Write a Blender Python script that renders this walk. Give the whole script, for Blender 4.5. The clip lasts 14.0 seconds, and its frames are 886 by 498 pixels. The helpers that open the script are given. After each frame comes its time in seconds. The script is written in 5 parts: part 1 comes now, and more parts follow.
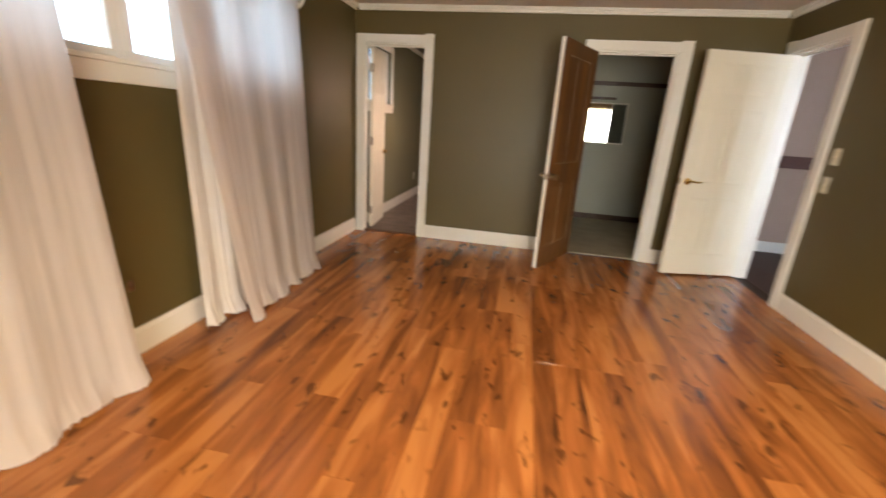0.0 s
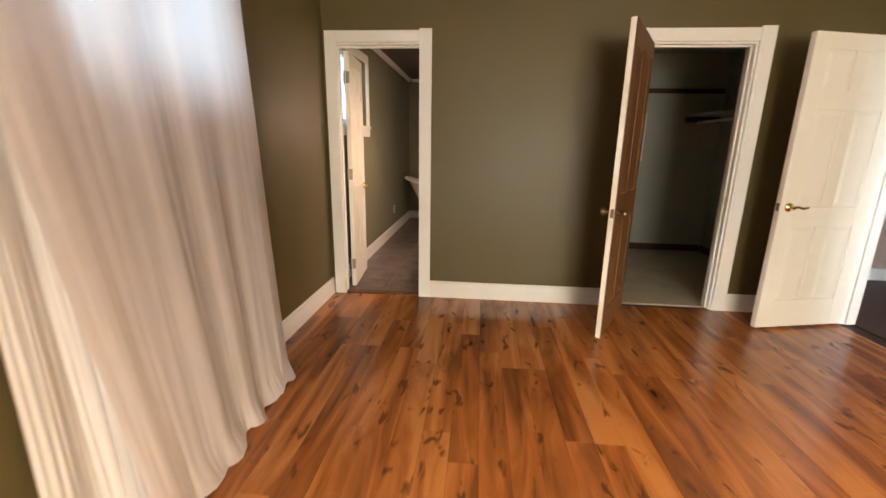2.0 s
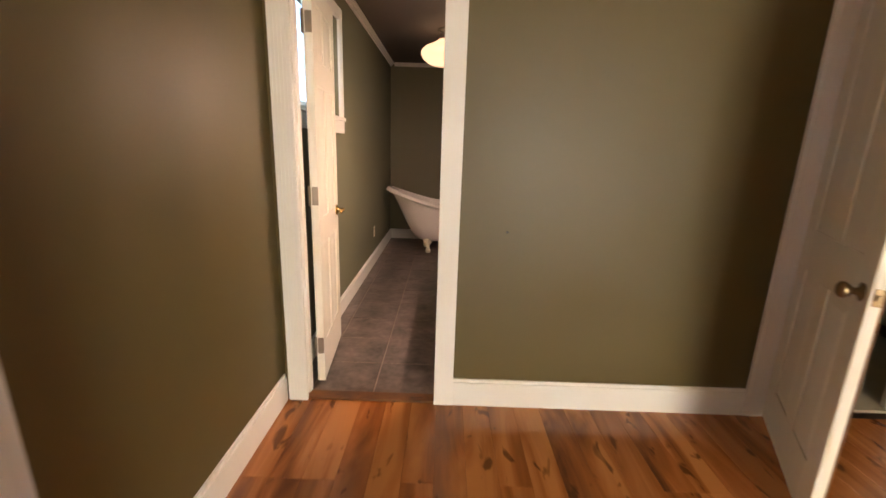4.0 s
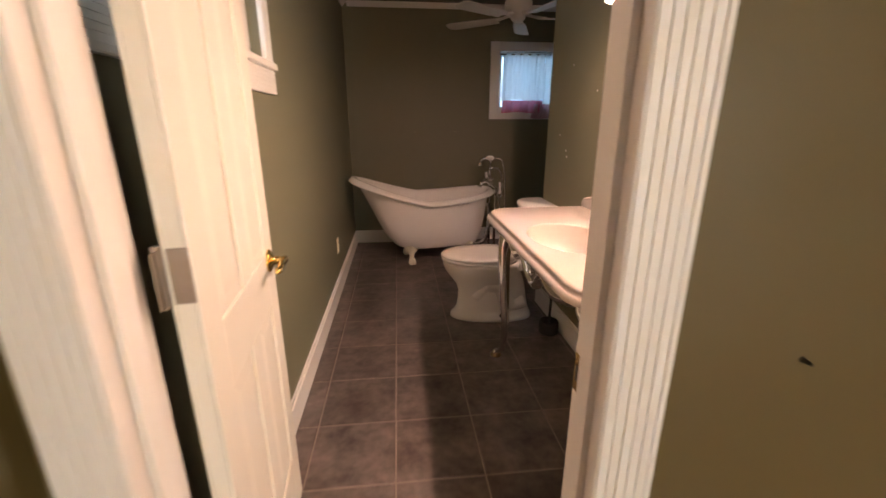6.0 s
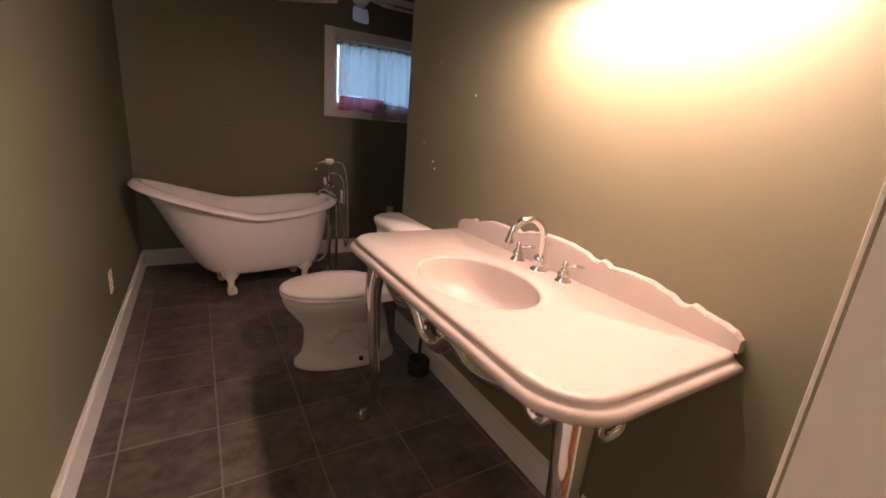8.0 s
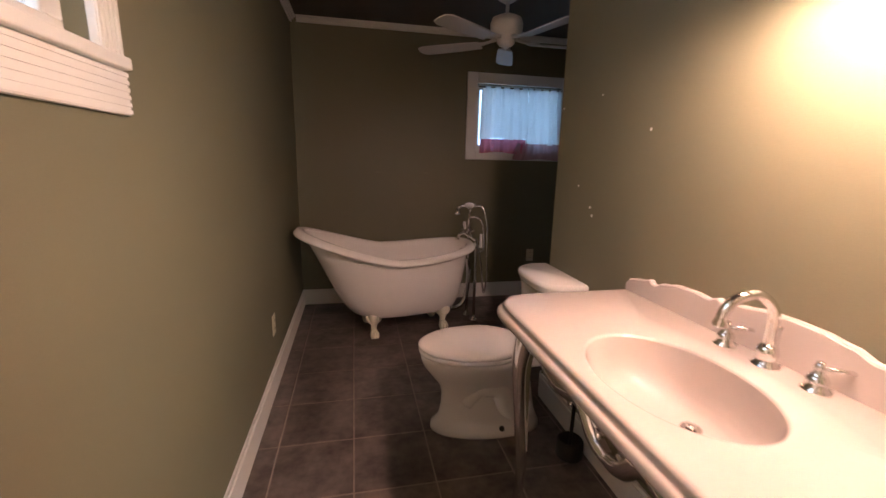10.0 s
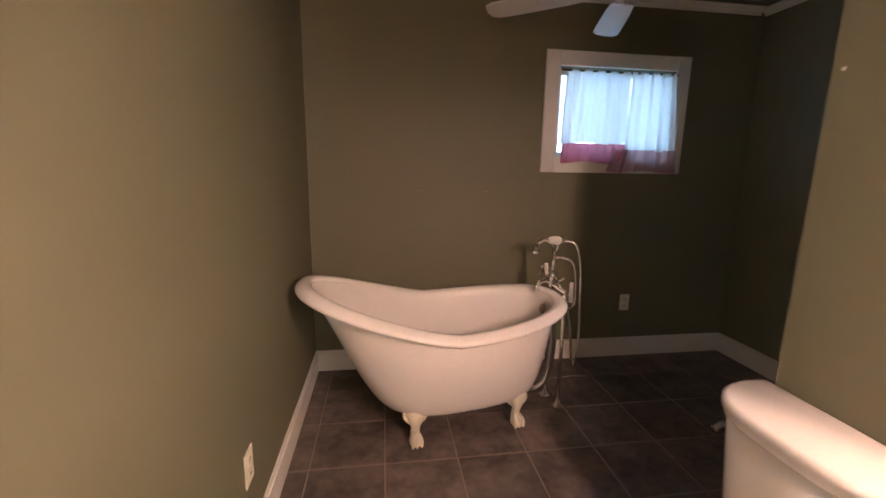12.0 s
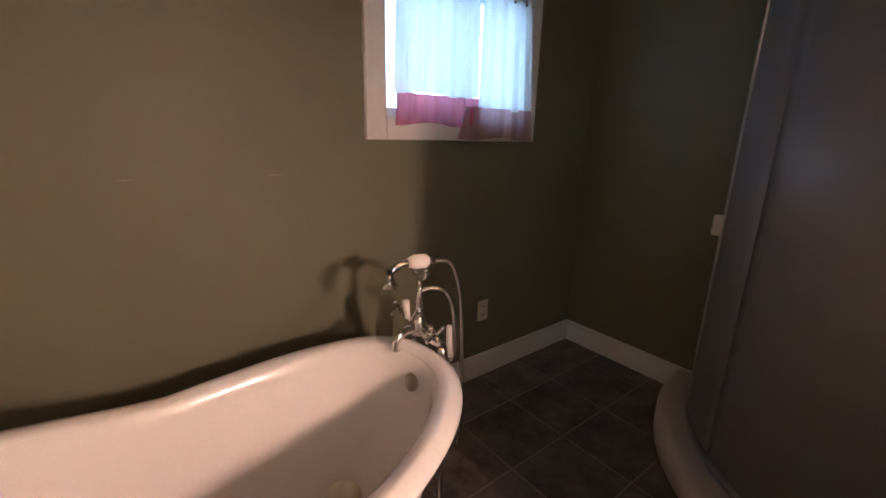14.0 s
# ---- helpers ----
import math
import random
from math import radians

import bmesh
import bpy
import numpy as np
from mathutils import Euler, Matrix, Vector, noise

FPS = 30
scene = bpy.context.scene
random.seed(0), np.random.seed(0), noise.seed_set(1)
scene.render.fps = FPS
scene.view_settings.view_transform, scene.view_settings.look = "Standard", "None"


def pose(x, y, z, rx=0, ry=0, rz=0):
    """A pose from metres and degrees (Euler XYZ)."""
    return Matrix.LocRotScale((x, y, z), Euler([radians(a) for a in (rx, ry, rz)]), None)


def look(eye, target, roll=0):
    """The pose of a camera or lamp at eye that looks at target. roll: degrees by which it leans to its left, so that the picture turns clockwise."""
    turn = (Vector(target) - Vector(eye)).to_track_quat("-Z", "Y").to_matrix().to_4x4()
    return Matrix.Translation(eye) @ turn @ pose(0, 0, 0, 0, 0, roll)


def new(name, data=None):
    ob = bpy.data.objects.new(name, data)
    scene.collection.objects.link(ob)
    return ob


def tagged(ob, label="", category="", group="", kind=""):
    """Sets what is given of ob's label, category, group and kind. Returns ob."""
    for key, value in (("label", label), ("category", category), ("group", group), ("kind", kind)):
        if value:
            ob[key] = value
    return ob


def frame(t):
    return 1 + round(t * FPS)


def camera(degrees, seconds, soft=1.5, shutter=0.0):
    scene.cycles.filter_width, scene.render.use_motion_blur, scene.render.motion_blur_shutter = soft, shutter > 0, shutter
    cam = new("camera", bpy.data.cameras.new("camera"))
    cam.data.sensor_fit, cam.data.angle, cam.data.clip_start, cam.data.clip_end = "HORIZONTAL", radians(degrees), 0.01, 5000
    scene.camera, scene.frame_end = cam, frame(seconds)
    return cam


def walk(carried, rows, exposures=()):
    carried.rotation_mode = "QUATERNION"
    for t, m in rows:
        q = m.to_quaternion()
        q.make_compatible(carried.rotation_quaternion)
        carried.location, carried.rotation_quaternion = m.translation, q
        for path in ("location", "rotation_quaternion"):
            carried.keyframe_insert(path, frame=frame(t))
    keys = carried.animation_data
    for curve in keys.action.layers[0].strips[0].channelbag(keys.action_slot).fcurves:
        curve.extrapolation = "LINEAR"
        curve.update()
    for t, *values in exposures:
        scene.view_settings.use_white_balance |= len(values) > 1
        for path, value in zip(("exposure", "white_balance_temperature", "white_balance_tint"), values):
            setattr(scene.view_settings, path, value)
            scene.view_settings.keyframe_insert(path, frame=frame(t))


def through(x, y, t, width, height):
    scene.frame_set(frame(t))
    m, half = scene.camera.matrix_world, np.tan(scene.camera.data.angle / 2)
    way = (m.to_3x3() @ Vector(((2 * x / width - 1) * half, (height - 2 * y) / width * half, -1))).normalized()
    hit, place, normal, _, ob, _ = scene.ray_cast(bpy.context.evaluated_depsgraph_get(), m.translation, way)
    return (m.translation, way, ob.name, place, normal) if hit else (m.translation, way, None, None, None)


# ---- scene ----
cam = camera(93.9, 14.0, shutter=0.5)
PATH = [
    (0, (1.889, -4.512, 1.272), (1.552, -2.628, 0.691), 3.8),
    (0.5, (1.693, -4.294, 1.264), (1.098, -2.461, 0.731), 0.9),
    (1, (1.519, -4.02, 1.265), (0.949, -2.188, 0.699), 0.2),
    (1.5, (1.337, -3.686, 1.301), (1.005, -1.771, 0.83), -0.2),
    (2, (1.252, -3.379, 1.275), (1.086, -1.446, 0.791), 1.0),
    (2.5, (1.181, -2.961, 1.286), (0.945, -1.028, 0.829), 0.2),
    (3, (1.044, -2.581, 1.27), (0.82, -0.642, 0.837), 0.9),
    (3.2, (0.988, -2.441, 1.282), (0.816, -0.498, 0.844), 1.2),
    (5.5, (0.522, -0.821, 1.24), (0.624, 1.099, 0.688), 1.1),
    (6, (0.477, -0.488, 1.247), (0.681, 1.415, 0.667), -0.1),
    (6.5, (0.441, -0.259, 1.236), (0.93, 1.586, 0.639), 0.2),
    (7, (0.397, -0.068, 1.255), (1.267, 1.622, 0.634), 2.4),
    (7.2, (0.398, -0.021, 1.227), (1.329, 1.633, 0.595), 4.1),
    (9.3, (0.503, 0.108, 1.285), (1.531, 1.784, 0.92), 3.4),
    (9.5, (0.475, 0.149, 1.281), (1.297, 1.928, 0.879), 3.0),
    (10, (0.461, 0.287, 1.281), (0.874, 2.199, 0.86), 1.3),
    (10.5, (0.494, 0.53, 1.266), (0.901, 2.443, 0.848), 1.5),
    (11, (0.473, 0.814, 1.3), (0.896, 2.714, 0.839), 1.0),
    (11.5, (0.451, 1.102, 1.296), (0.755, 3.031, 0.864), 0.8),
    (12, (0.436, 1.369, 1.302), (0.723, 3.311, 0.921), 0.9),
    (12.5, (0.455, 1.643, 1.304), (1.123, 3.475, 0.86), 2.6),
    (13, (0.445, 1.945, 1.304), (1.324, 3.671, 0.804), 2.7),
    (13.5, (0.547, 2.218, 1.304), (1.562, 3.865, 0.792), 2.1),
    (14, (0.658, 2.433, 1.311), (1.839, 3.959, 0.783), 1.3),
]
walk(cam, [(t, look(eye, target, roll)) for t, eye, target, roll in PATH],
     exposures=[(0.0, -0.1, 6500, 10), (1.5, 0.05, 6600, 10), (3.0, 0.42, 6650, 11), (5.5, 0.3, 6600, 13), (6.5, 0.3, 6550, 17), (7.0, 0.2, 6300, 18), (9.5, 0.0, 6200, 17),
                (10.5, 0.45, 6350, 18), (11.5, 1.0, 6600, 18), (12.5, 1.35, 6550, 18), (14.0, 1.5, 6350, 18)])

# ---- light: sky, window daylight, lamps ----
world = bpy.data.worlds.new("sky")
scene.world = world
world.use_nodes = True
wn = world.node_tree.nodes
sky = wn.new("ShaderNodeTexSky")
sky.sky_type = 'NISHITA'
sky.sun_disc = False
sky.sun_elevation, sky.sun_rotation = radians(48), radians(230)
world.node_tree.links.new(sky.outputs[0], wn["Background"].inputs[0])
wn["Background"].inputs[1].default_value = 0.08

LAMP_WARM = (1.0, 0.66, 0.50)


def lamp(name, at, watts, colour, radius):
    data = bpy.data.lights.new(name, 'POINT')
    data.energy, data.color, data.shadow_soft_size = watts, colour, radius
    ob = new(name, data)
    ob.matrix_world = Matrix.Translation(at)
    return ob


data = bpy.data.lights.new("patio_daylight", 'AREA')
data.shape, data.size, data.size_y = 'RECTANGLE', 2.1, 1.9
data.energy, data.color = 150.0, (1.0, 0.86, 0.56)
new("patio_daylight", data).matrix_world = pose(2.65, -6.37, 1.08, 90, 0, 0)
# unseen overhead lamp, for the warm pool of light on the floor
lamp("bedroom_lamp", (2.30, -3.75, 2.18), 300.0, (1.0, 0.74, 0.44), 0.05)
SX, SCONCE_Y = 1.262, (1.005, 0.785, 0.565)
for yy in SCONCE_Y:
    lamp("sconce_lamp", (SX, yy, 1.650), 23.0, LAMP_WARM, 0.026)

# ---- materials ----


def mat(name, colour, rough=0.5, metal=0.0, vary=0.12, scale=3.0, fine=60.0, bump=0.05, stretch=(1, 1, 1), dark=None, per_object=0.0, spec=0.5):
    m = bpy.data.materials.new(name)
    m.use_nodes = True
    nt = m.node_tree
    bs = nt.nodes["Principled BSDF"]
    bs.inputs["Roughness"].default_value = rough
    bs.inputs["Metallic"].default_value = metal
    bs.inputs["Specular IOR Level"].default_value = spec
    geo = nt.nodes.new("ShaderNodeNewGeometry")
    mp = nt.nodes.new("ShaderNodeVectorMath")
    mp.operation = 'MULTIPLY'
    mp.inputs[1].default_value = stretch
    nt.links.new(geo.outputs["Position"], mp.inputs[0])
    big = nt.nodes.new("ShaderNodeTexNoise")
    big.inputs["Scale"].default_value = scale
    big.inputs["Detail"].default_value = 5
    nt.links.new(mp.outputs[0], big.inputs["Vector"])
    small = nt.nodes.new("ShaderNodeTexNoise")
    small.inputs["Scale"].default_value = fine
    small.inputs["Detail"].default_value = 3
    nt.links.new(mp.outputs[0], small.inputs["Vector"])
    ramp = nt.nodes.new("ShaderNodeMix")
    ramp.data_type = 'RGBA'
    lo = dark or tuple(c * (1 - vary) for c in colour)
    hi = tuple(min(1.0, c * (1 + vary)) for c in colour)
    ramp.inputs[6].default_value = (*lo, 1)
    ramp.inputs[7].default_value = (*hi, 1)
    add = nt.nodes.new("ShaderNodeMath")
    add.operation = 'MULTIPLY_ADD'
    add.inputs[1].default_value = 0.3
    nt.links.new(small.outputs[0], add.inputs[0])
    nt.links.new(big.outputs[0], add.inputs[2])
    fit = nt.nodes.new("ShaderNodeMapRange")
    fit.inputs[1].default_value, fit.inputs[2].default_value = 0.4, 0.9
    nt.links.new(add.outputs[0], fit.inputs[0])
    nt.links.new(fit.outputs[0], ramp.inputs[0])
    last = ramp.outputs[2]
    if per_object:
        info = nt.nodes.new("ShaderNodeObjectInfo")
        hsv = nt.nodes.new("ShaderNodeHueSaturation")
        rng = nt.nodes.new("ShaderNodeMapRange")
        rng.inputs[3].default_value, rng.inputs[4].default_value = 1 - per_object, 1 + per_object
        nt.links.new(info.outputs["Random"], rng.inputs[0])
        nt.links.new(rng.outputs[0], hsv.inputs["Value"])
        nt.links.new(last, hsv.inputs["Color"])
        last = hsv.outputs[0]
    nt.links.new(last, bs.inputs["Base Color"])
    rr = nt.nodes.new("ShaderNodeMapRange")
    rr.inputs[3].default_value, rr.inputs[4].default_value = max(0.02, rough * 0.85), min(1, rough * 1.15)
    nt.links.new(big.outputs[0], rr.inputs[0])
    nt.links.new(rr.outputs[0], bs.inputs["Roughness"])
    if bump:
        bp = nt.nodes.new("ShaderNodeBump")
        bp.inputs["Strength"].default_value = bump
        bp.inputs["Distance"].default_value = 0.004
        nt.links.new(small.outputs[0], bp.inputs["Height"])
        nt.links.new(bp.outputs[0], bs.inputs["Normal"])
    return m


def glow(name, colour, strength, second=None, scale=2.0):
    m = bpy.data.materials.new(name)
    m.use_nodes = True
    nt = m.node_tree
    bs = nt.nodes["Principled BSDF"]
    bs.inputs["Base Color"].default_value = (*colour, 1)
    bs.inputs["Emission Strength"].default_value = strength
    bs.inputs["Emission Color"].default_value = (*colour, 1)
    if second:
        tex = nt.nodes.new("ShaderNodeTexNoise")
        tex.inputs["Scale"].default_value = scale
        tex.inputs["Detail"].default_value = 6
        geo = nt.nodes.new("ShaderNodeNewGeometry")
        nt.links.new(geo.outputs["Position"], tex.inputs["Vector"])
        rng = nt.nodes.new("ShaderNodeMapRange")
        rng.inputs[1].default_value, rng.inputs[2].default_value = 0.42, 0.62
        nt.links.new(tex.outputs[0], rng.inputs[0])
        mix = nt.nodes.new("ShaderNodeMix")
        mix.data_type = 'RGBA'
        mix.inputs[6].default_value = (*colour, 1)
        mix.inputs[7].default_value = (*second, 1)
        nt.links.new(rng.outputs[0], mix.inputs[0])
        nt.links.new(mix.outputs[2], bs.inputs["Emission Color"])
    return m


def glass(name):
    m = bpy.data.materials.new(name)
    m.use_nodes = True
    bs = m.node_tree.nodes["Principled BSDF"]
    bs.inputs["Transmission Weight"].default_value = 1.0
    bs.inputs["Roughness"].default_value = 0.02
    bs.inputs["IOR"].default_value = 1.45
    return m


def cloth(name, colour, through, weave=900.0, vary=0.05):
    """Thin fabric that lets part of the light through."""
    m = mat(name, colour, 0.9, 0, vary, 4.0, weave, 0.25, spec=0.1)
    nt = m.node_tree
    bs = nt.nodes["Principled BSDF"]
    tr = nt.nodes.new("ShaderNodeBsdfTranslucent")
    tr.inputs[0].default_value = (*colour, 1)
    mix = nt.nodes.new("ShaderNodeMixShader")
    mix.inputs[0].default_value = through
    nt.links.new(bs.outputs[0], mix.inputs[1])
    nt.links.new(tr.outputs[0], mix.inputs[2])
    nt.links.new(mix.outputs[0], nt.nodes["Material Output"].inputs[0])
    return m


def plank_wood(name, light, mid, dark, along='y', rough=0.3, grain=1.0):
    """Boards with long grain, darker streaks and knots, each board its own tone."""
    m = bpy.data.materials.new(name)
    m.use_nodes = True
    nt = m.node_tree
    bs = nt.nodes["Principled BSDF"]
    geo = nt.nodes.new("ShaderNodeNewGeometry")
    info = nt.nodes.new("ShaderNodeObjectInfo")
    off = nt.nodes.new("ShaderNodeVectorMath")
    off.operation = 'SCALE'
    off.inputs[0].default_value = (17.0, 31.0, 7.0)
    nt.links.new(info.outputs["Random"], off.inputs["Scale"])
    add = nt.nodes.new("ShaderNodeVectorMath")
    nt.links.new(geo.outputs["Position"], add.inputs[0])
    nt.links.new(off.outputs[0], add.inputs[1])

    def noise_at(sx, sy, sz, scale, detail, dist=0.0):
        mul = nt.nodes.new("ShaderNodeVectorMath")
        mul.operation = 'MULTIPLY'
        mul.inputs[1].default_value = (sx, sy, sz)
        nt.links.new(add.outputs[0], mul.inputs[0])
        t = nt.nodes.new("ShaderNodeTexNoise")
        t.inputs["Scale"].default_value = scale
        t.inputs["Detail"].default_value = detail
        t.inputs["Distortion"].default_value = dist
        nt.links.new(mul.outputs[0], t.inputs["Vector"])
        return t.outputs[0]
    a, b, c = (1, 0.13, 1) if along == 'y' else (1, 1, 0.1)
    streak = noise_at(a, b, c, 9.0 * grain, 4, 0.9)
    fine = noise_at(a, b * 0.4, c * 0.4, 90.0, 3)
    knot = noise_at(a, b * 3.4, c * 3.4, 15.0, 2, 0.6)
    ramp = nt.nodes.new("ShaderNodeValToRGB")
    els = ramp.color_ramp.elements
    els[0].position, els[0].color = 0.24, (*dark, 1)
    els[1].position, els[1].color = 0.68, (*light, 1)
    e = els.new(0.48)
    e.color = (*mid, 1)
    tone = nt.nodes.new("ShaderNodeMath")
    tone.operation = 'MULTIPLY_ADD'
    tone.inputs[1].default_value = 0.22
    nt.links.new(info.outputs["Random"], tone.inputs[0])
    sub = nt.nodes.new("ShaderNodeMath")
    sub.operation = 'SUBTRACT'
    sub.inputs[1].default_value = 0.09
    nt.links.new(streak, sub.inputs[0])
    nt.links.new(sub.outputs[0], tone.inputs[2])
    nt.links.new(tone.outputs[0], ramp.inputs[0])
    kr = nt.nodes.new("ShaderNodeMapRange")
    kr.inputs[1].default_value, kr.inputs[2].default_value = 0.625, 0.70
    kr.inputs[3].default_value, kr.inputs[4].default_value = 0.0, 0.75
    nt.links.new(knot, kr.inputs[0])
    mix = nt.nodes.new("ShaderNodeMix")
    mix.data_type = 'RGBA'
    nt.links.new(kr.outputs[0], mix.inputs[0])
    nt.links.new(ramp.outputs[0], mix.inputs[6])
    mix.inputs[7].default_value = (*(d * 0.55 for d in dark), 1)
    nt.links.new(mix.outputs[2], bs.inputs["Base Color"])
    rg = nt.nodes.new("ShaderNodeMapRange")
    rg.inputs[3].default_value, rg.inputs[4].default_value = rough * 0.8, rough * 1.25
    nt.links.new(streak, rg.inputs[0])
    nt.links.new(rg.outputs[0], bs.inputs["Roughness"])
    bp = nt.nodes.new("ShaderNodeBump")
    bp.inputs["Strength"].default_value, bp.inputs["Distance"].default_value = 0.08, 0.002
    nt.links.new(fine, bp.inputs["Height"])
    nt.links.new(bp.outputs[0], bs.inputs["Normal"])
    return m


M_BED_WALL = mat("olive_wall_paint", (0.096, 0.071, 0.022), 0.50, 0, 0.07, 1.3, 220, 0.10)
M_BATH_WALL = mat("taupe_wall_paint", (0.172, 0.166, 0.105), 0.55, 0, 0.06, 1.1, 220, 0.10)
M_BATHMARK = mat("scuffed_paint", (0.24, 0.22, 0.16), 0.7, 0, 0.2, 30, 120, 0.1)
M_CLOSET_WALL = mat("pale_grey_plaster", (0.40, 0.41, 0.36), 0.7, 0, 0.06, 1.5, 150, 0.10)
M_HALL_WALL = mat("mauve_hall_paint", (0.46, 0.33, 0.26), 0.7, 0, 0.06, 1.5, 150, 0.10)
M_HALL_BAND = mat("dark_red_border", (0.09, 0.03, 0.02), 0.6, 0, 0.25, 30, 120, 0.05)
M_CEIL = mat("ceiling_paint", (0.62, 0.55, 0.46), 0.8, 0, 0.05, 1.5, 90, 0.15)
M_BATH_CEIL = mat("dark_ceiling_paint", (0.105, 0.088, 0.080), 0.7, 0, 0.08, 1.5, 90, 0.15)
M_TRIM = mat("white_trim_paint", (0.78, 0.76, 0.72), 0.38, 0, 0.04, 2.0, 90, 0.04)
M_DOOR = mat("white_door_paint", (0.80, 0.77, 0.68), 0.36, 0, 0.03, 2.0, 120, 0.05)
M_PLANK = plank_wood("laminate_plank", (0.41, 0.162, 0.046), (0.26, 0.086, 0.023), (0.085, 0.028, 0.010), 'y', 0.21)
M_GAP = mat("dark_joint", (0.03, 0.014, 0.007), 0.8)
M_DOORWOOD = plank_wood("stained_door_wood", (0.19, 0.082, 0.020), (0.115, 0.044, 0.010), (0.055, 0.019, 0.005), 'z', 0.5, 0.7)
M_TILE = mat("slate_floor_tile", (0.130, 0.106, 0.096), 0.36, 0, 0.62, 6.5, 26, 0.35, per_object=0.16)
M_GROUT = mat("tan_grout", (0.30, 0.25, 0.215), 0.9, 0, 0.15, 20, 200, 0.2)
M_CARPET = mat("pale_carpet", (0.42, 0.38, 0.29), 0.95, 0, 0.12, 5, 400, 0.8, spec=0.1)
M_BROWN = mat("dark_brown_wood", (0.05, 0.022, 0.014), 0.5, 0, 0.3, 8, 80, 0.08)
M_PORC = mat("white_porcelain", (0.80, 0.77, 0.74), 0.12, 0, 0.02, 2, 40, 0.0)
M_ENAMEL = mat("white_enamel", (0.87, 0.84, 0.82), 0.16, 0, 0.02, 2, 30, 0.01)
M_FOOT = mat("cream_painted_iron", (0.80, 0.76, 0.62), 0.35, 0, 0.06, 20, 120, 0.15)
M_MARBLE = mat("cream_cultured_marble", (0.50, 0.445, 0.405), 0.2, 0, 0.025, 5, 60, 0.0)
M_CHROME = mat("chrome", (0.80, 0.79, 0.78), 0.07, 1.0, 0.03, 8, 50, 0.0)
M_NICKEL = mat("brushed_nickel", (0.33, 0.28, 0.23), 0.34, 1.0, 0.08, 20, 150, 0.05)
M_BRASS = mat("polished_brass", (0.80, 0.56, 0.20), 0.16, 1.0, 0.06, 20, 90, 0.0)
M_BRONZE = mat("aged_brass", (0.22, 0.16, 0.09), 0.3, 1.0, 0.15, 30, 90, 0.0)
M_PLASTIC = mat("ivory_plastic", (0.72, 0.66, 0.52), 0.4, 0, 0.03, 5, 60, 0.0)
M_BLACK = mat("black_rubber", (0.018, 0.016, 0.015), 0.6, 0, 0.2, 20, 90, 0.05)
# near-black colour that stands in for shade inside small holes
M_DARK = mat("recess_shade", (0.02, 0.018, 0.016), 0.7)
M_SHOWER = mat("smoked_shower_panel", (0.235, 0.230, 0.245), 0.42, 0, 0.05, 2.5, 60, 0.02)
M_SHFRAME = mat("satin_aluminium", (0.42, 0.42, 0.44), 0.35, 1.0, 0.06, 10, 90, 0.03)
M_SHBASE = mat("ivory_acrylic", (0.56, 0.50, 0.44), 0.3, 0, 0.04, 4, 60, 0.0)
M_FANW = mat("white_fan_paint", (0.66, 0.63, 0.58), 0.4, 0, 0.04, 4, 90, 0.02)
M_CURTAIN = cloth("sheer_white_curtain", (0.80, 0.73, 0.71), 0.46)
M_LINER = cloth("heavy_white_liner", (0.70, 0.67, 0.66), 0.14)
M_CAFE = cloth("white_cafe_curtain", (0.82, 0.84, 0.84), 0.55)
M_PINK = cloth("pink_curtain_border", (0.60, 0.20, 0.26), 0.50)
M_LACE = cloth("mauve_lace_edge", (0.52, 0.34, 0.36), 0.45)
M_GLASS = glass("window_glass")
M_MIRROR = mat("mirror_silver", (0.86, 0.87, 0.86), 0.02, 1.0, 0.01, 3, 30, 0.0)
M_FROST = glow("frosted_lamp_glass", (1.0, 0.69, 0.49), 14.0)
M_PENDANT = glow("lit_schoolhouse_glass", (1.0, 0.62, 0.37), 1.2)
M_OUT = glow("garden_daylight", (0.40, 0.66, 0.92), 8.0, (0.82, 0.96, 1.0), 3.5)
M_OUT_HALL = glow("hall_daylight", (0.80, 0.88, 1.0), 12.0)
M_OUT_BLUE = glow("blue_daylight", (0.36, 0.64, 1.0), 3.6, (0.55, 0.82, 1.0), 1.2)

# ---- mesh helpers ----


def obj(name, bm, material, parent=None, label="", smooth=False):
    me = bpy.data.meshes.new(name)
    bmesh.ops.recalc_face_normals(bm, faces=bm.faces)
    bm.to_mesh(me)
    bm.free()
    for m in (material if isinstance(material, (list, tuple)) else [material]):
        me.materials.append(m)
    if smooth:
        for p in me.polygons:
            p.use_smooth = True
    ob = new(name, me)
    if parent:
        ob.parent = parent
    if label:
        ob["label"] = label
    return ob


def part(name, bm, material, parent, label="", smooth=False):
    return obj(name, bm, material, parent, label, smooth)


def thing(name, label, category, group="", m=None):
    ob = new(name)
    ob.empty_display_size = 0.1
    if m is not None:
        ob.matrix_world = m
    return tagged(ob, label, category, group)


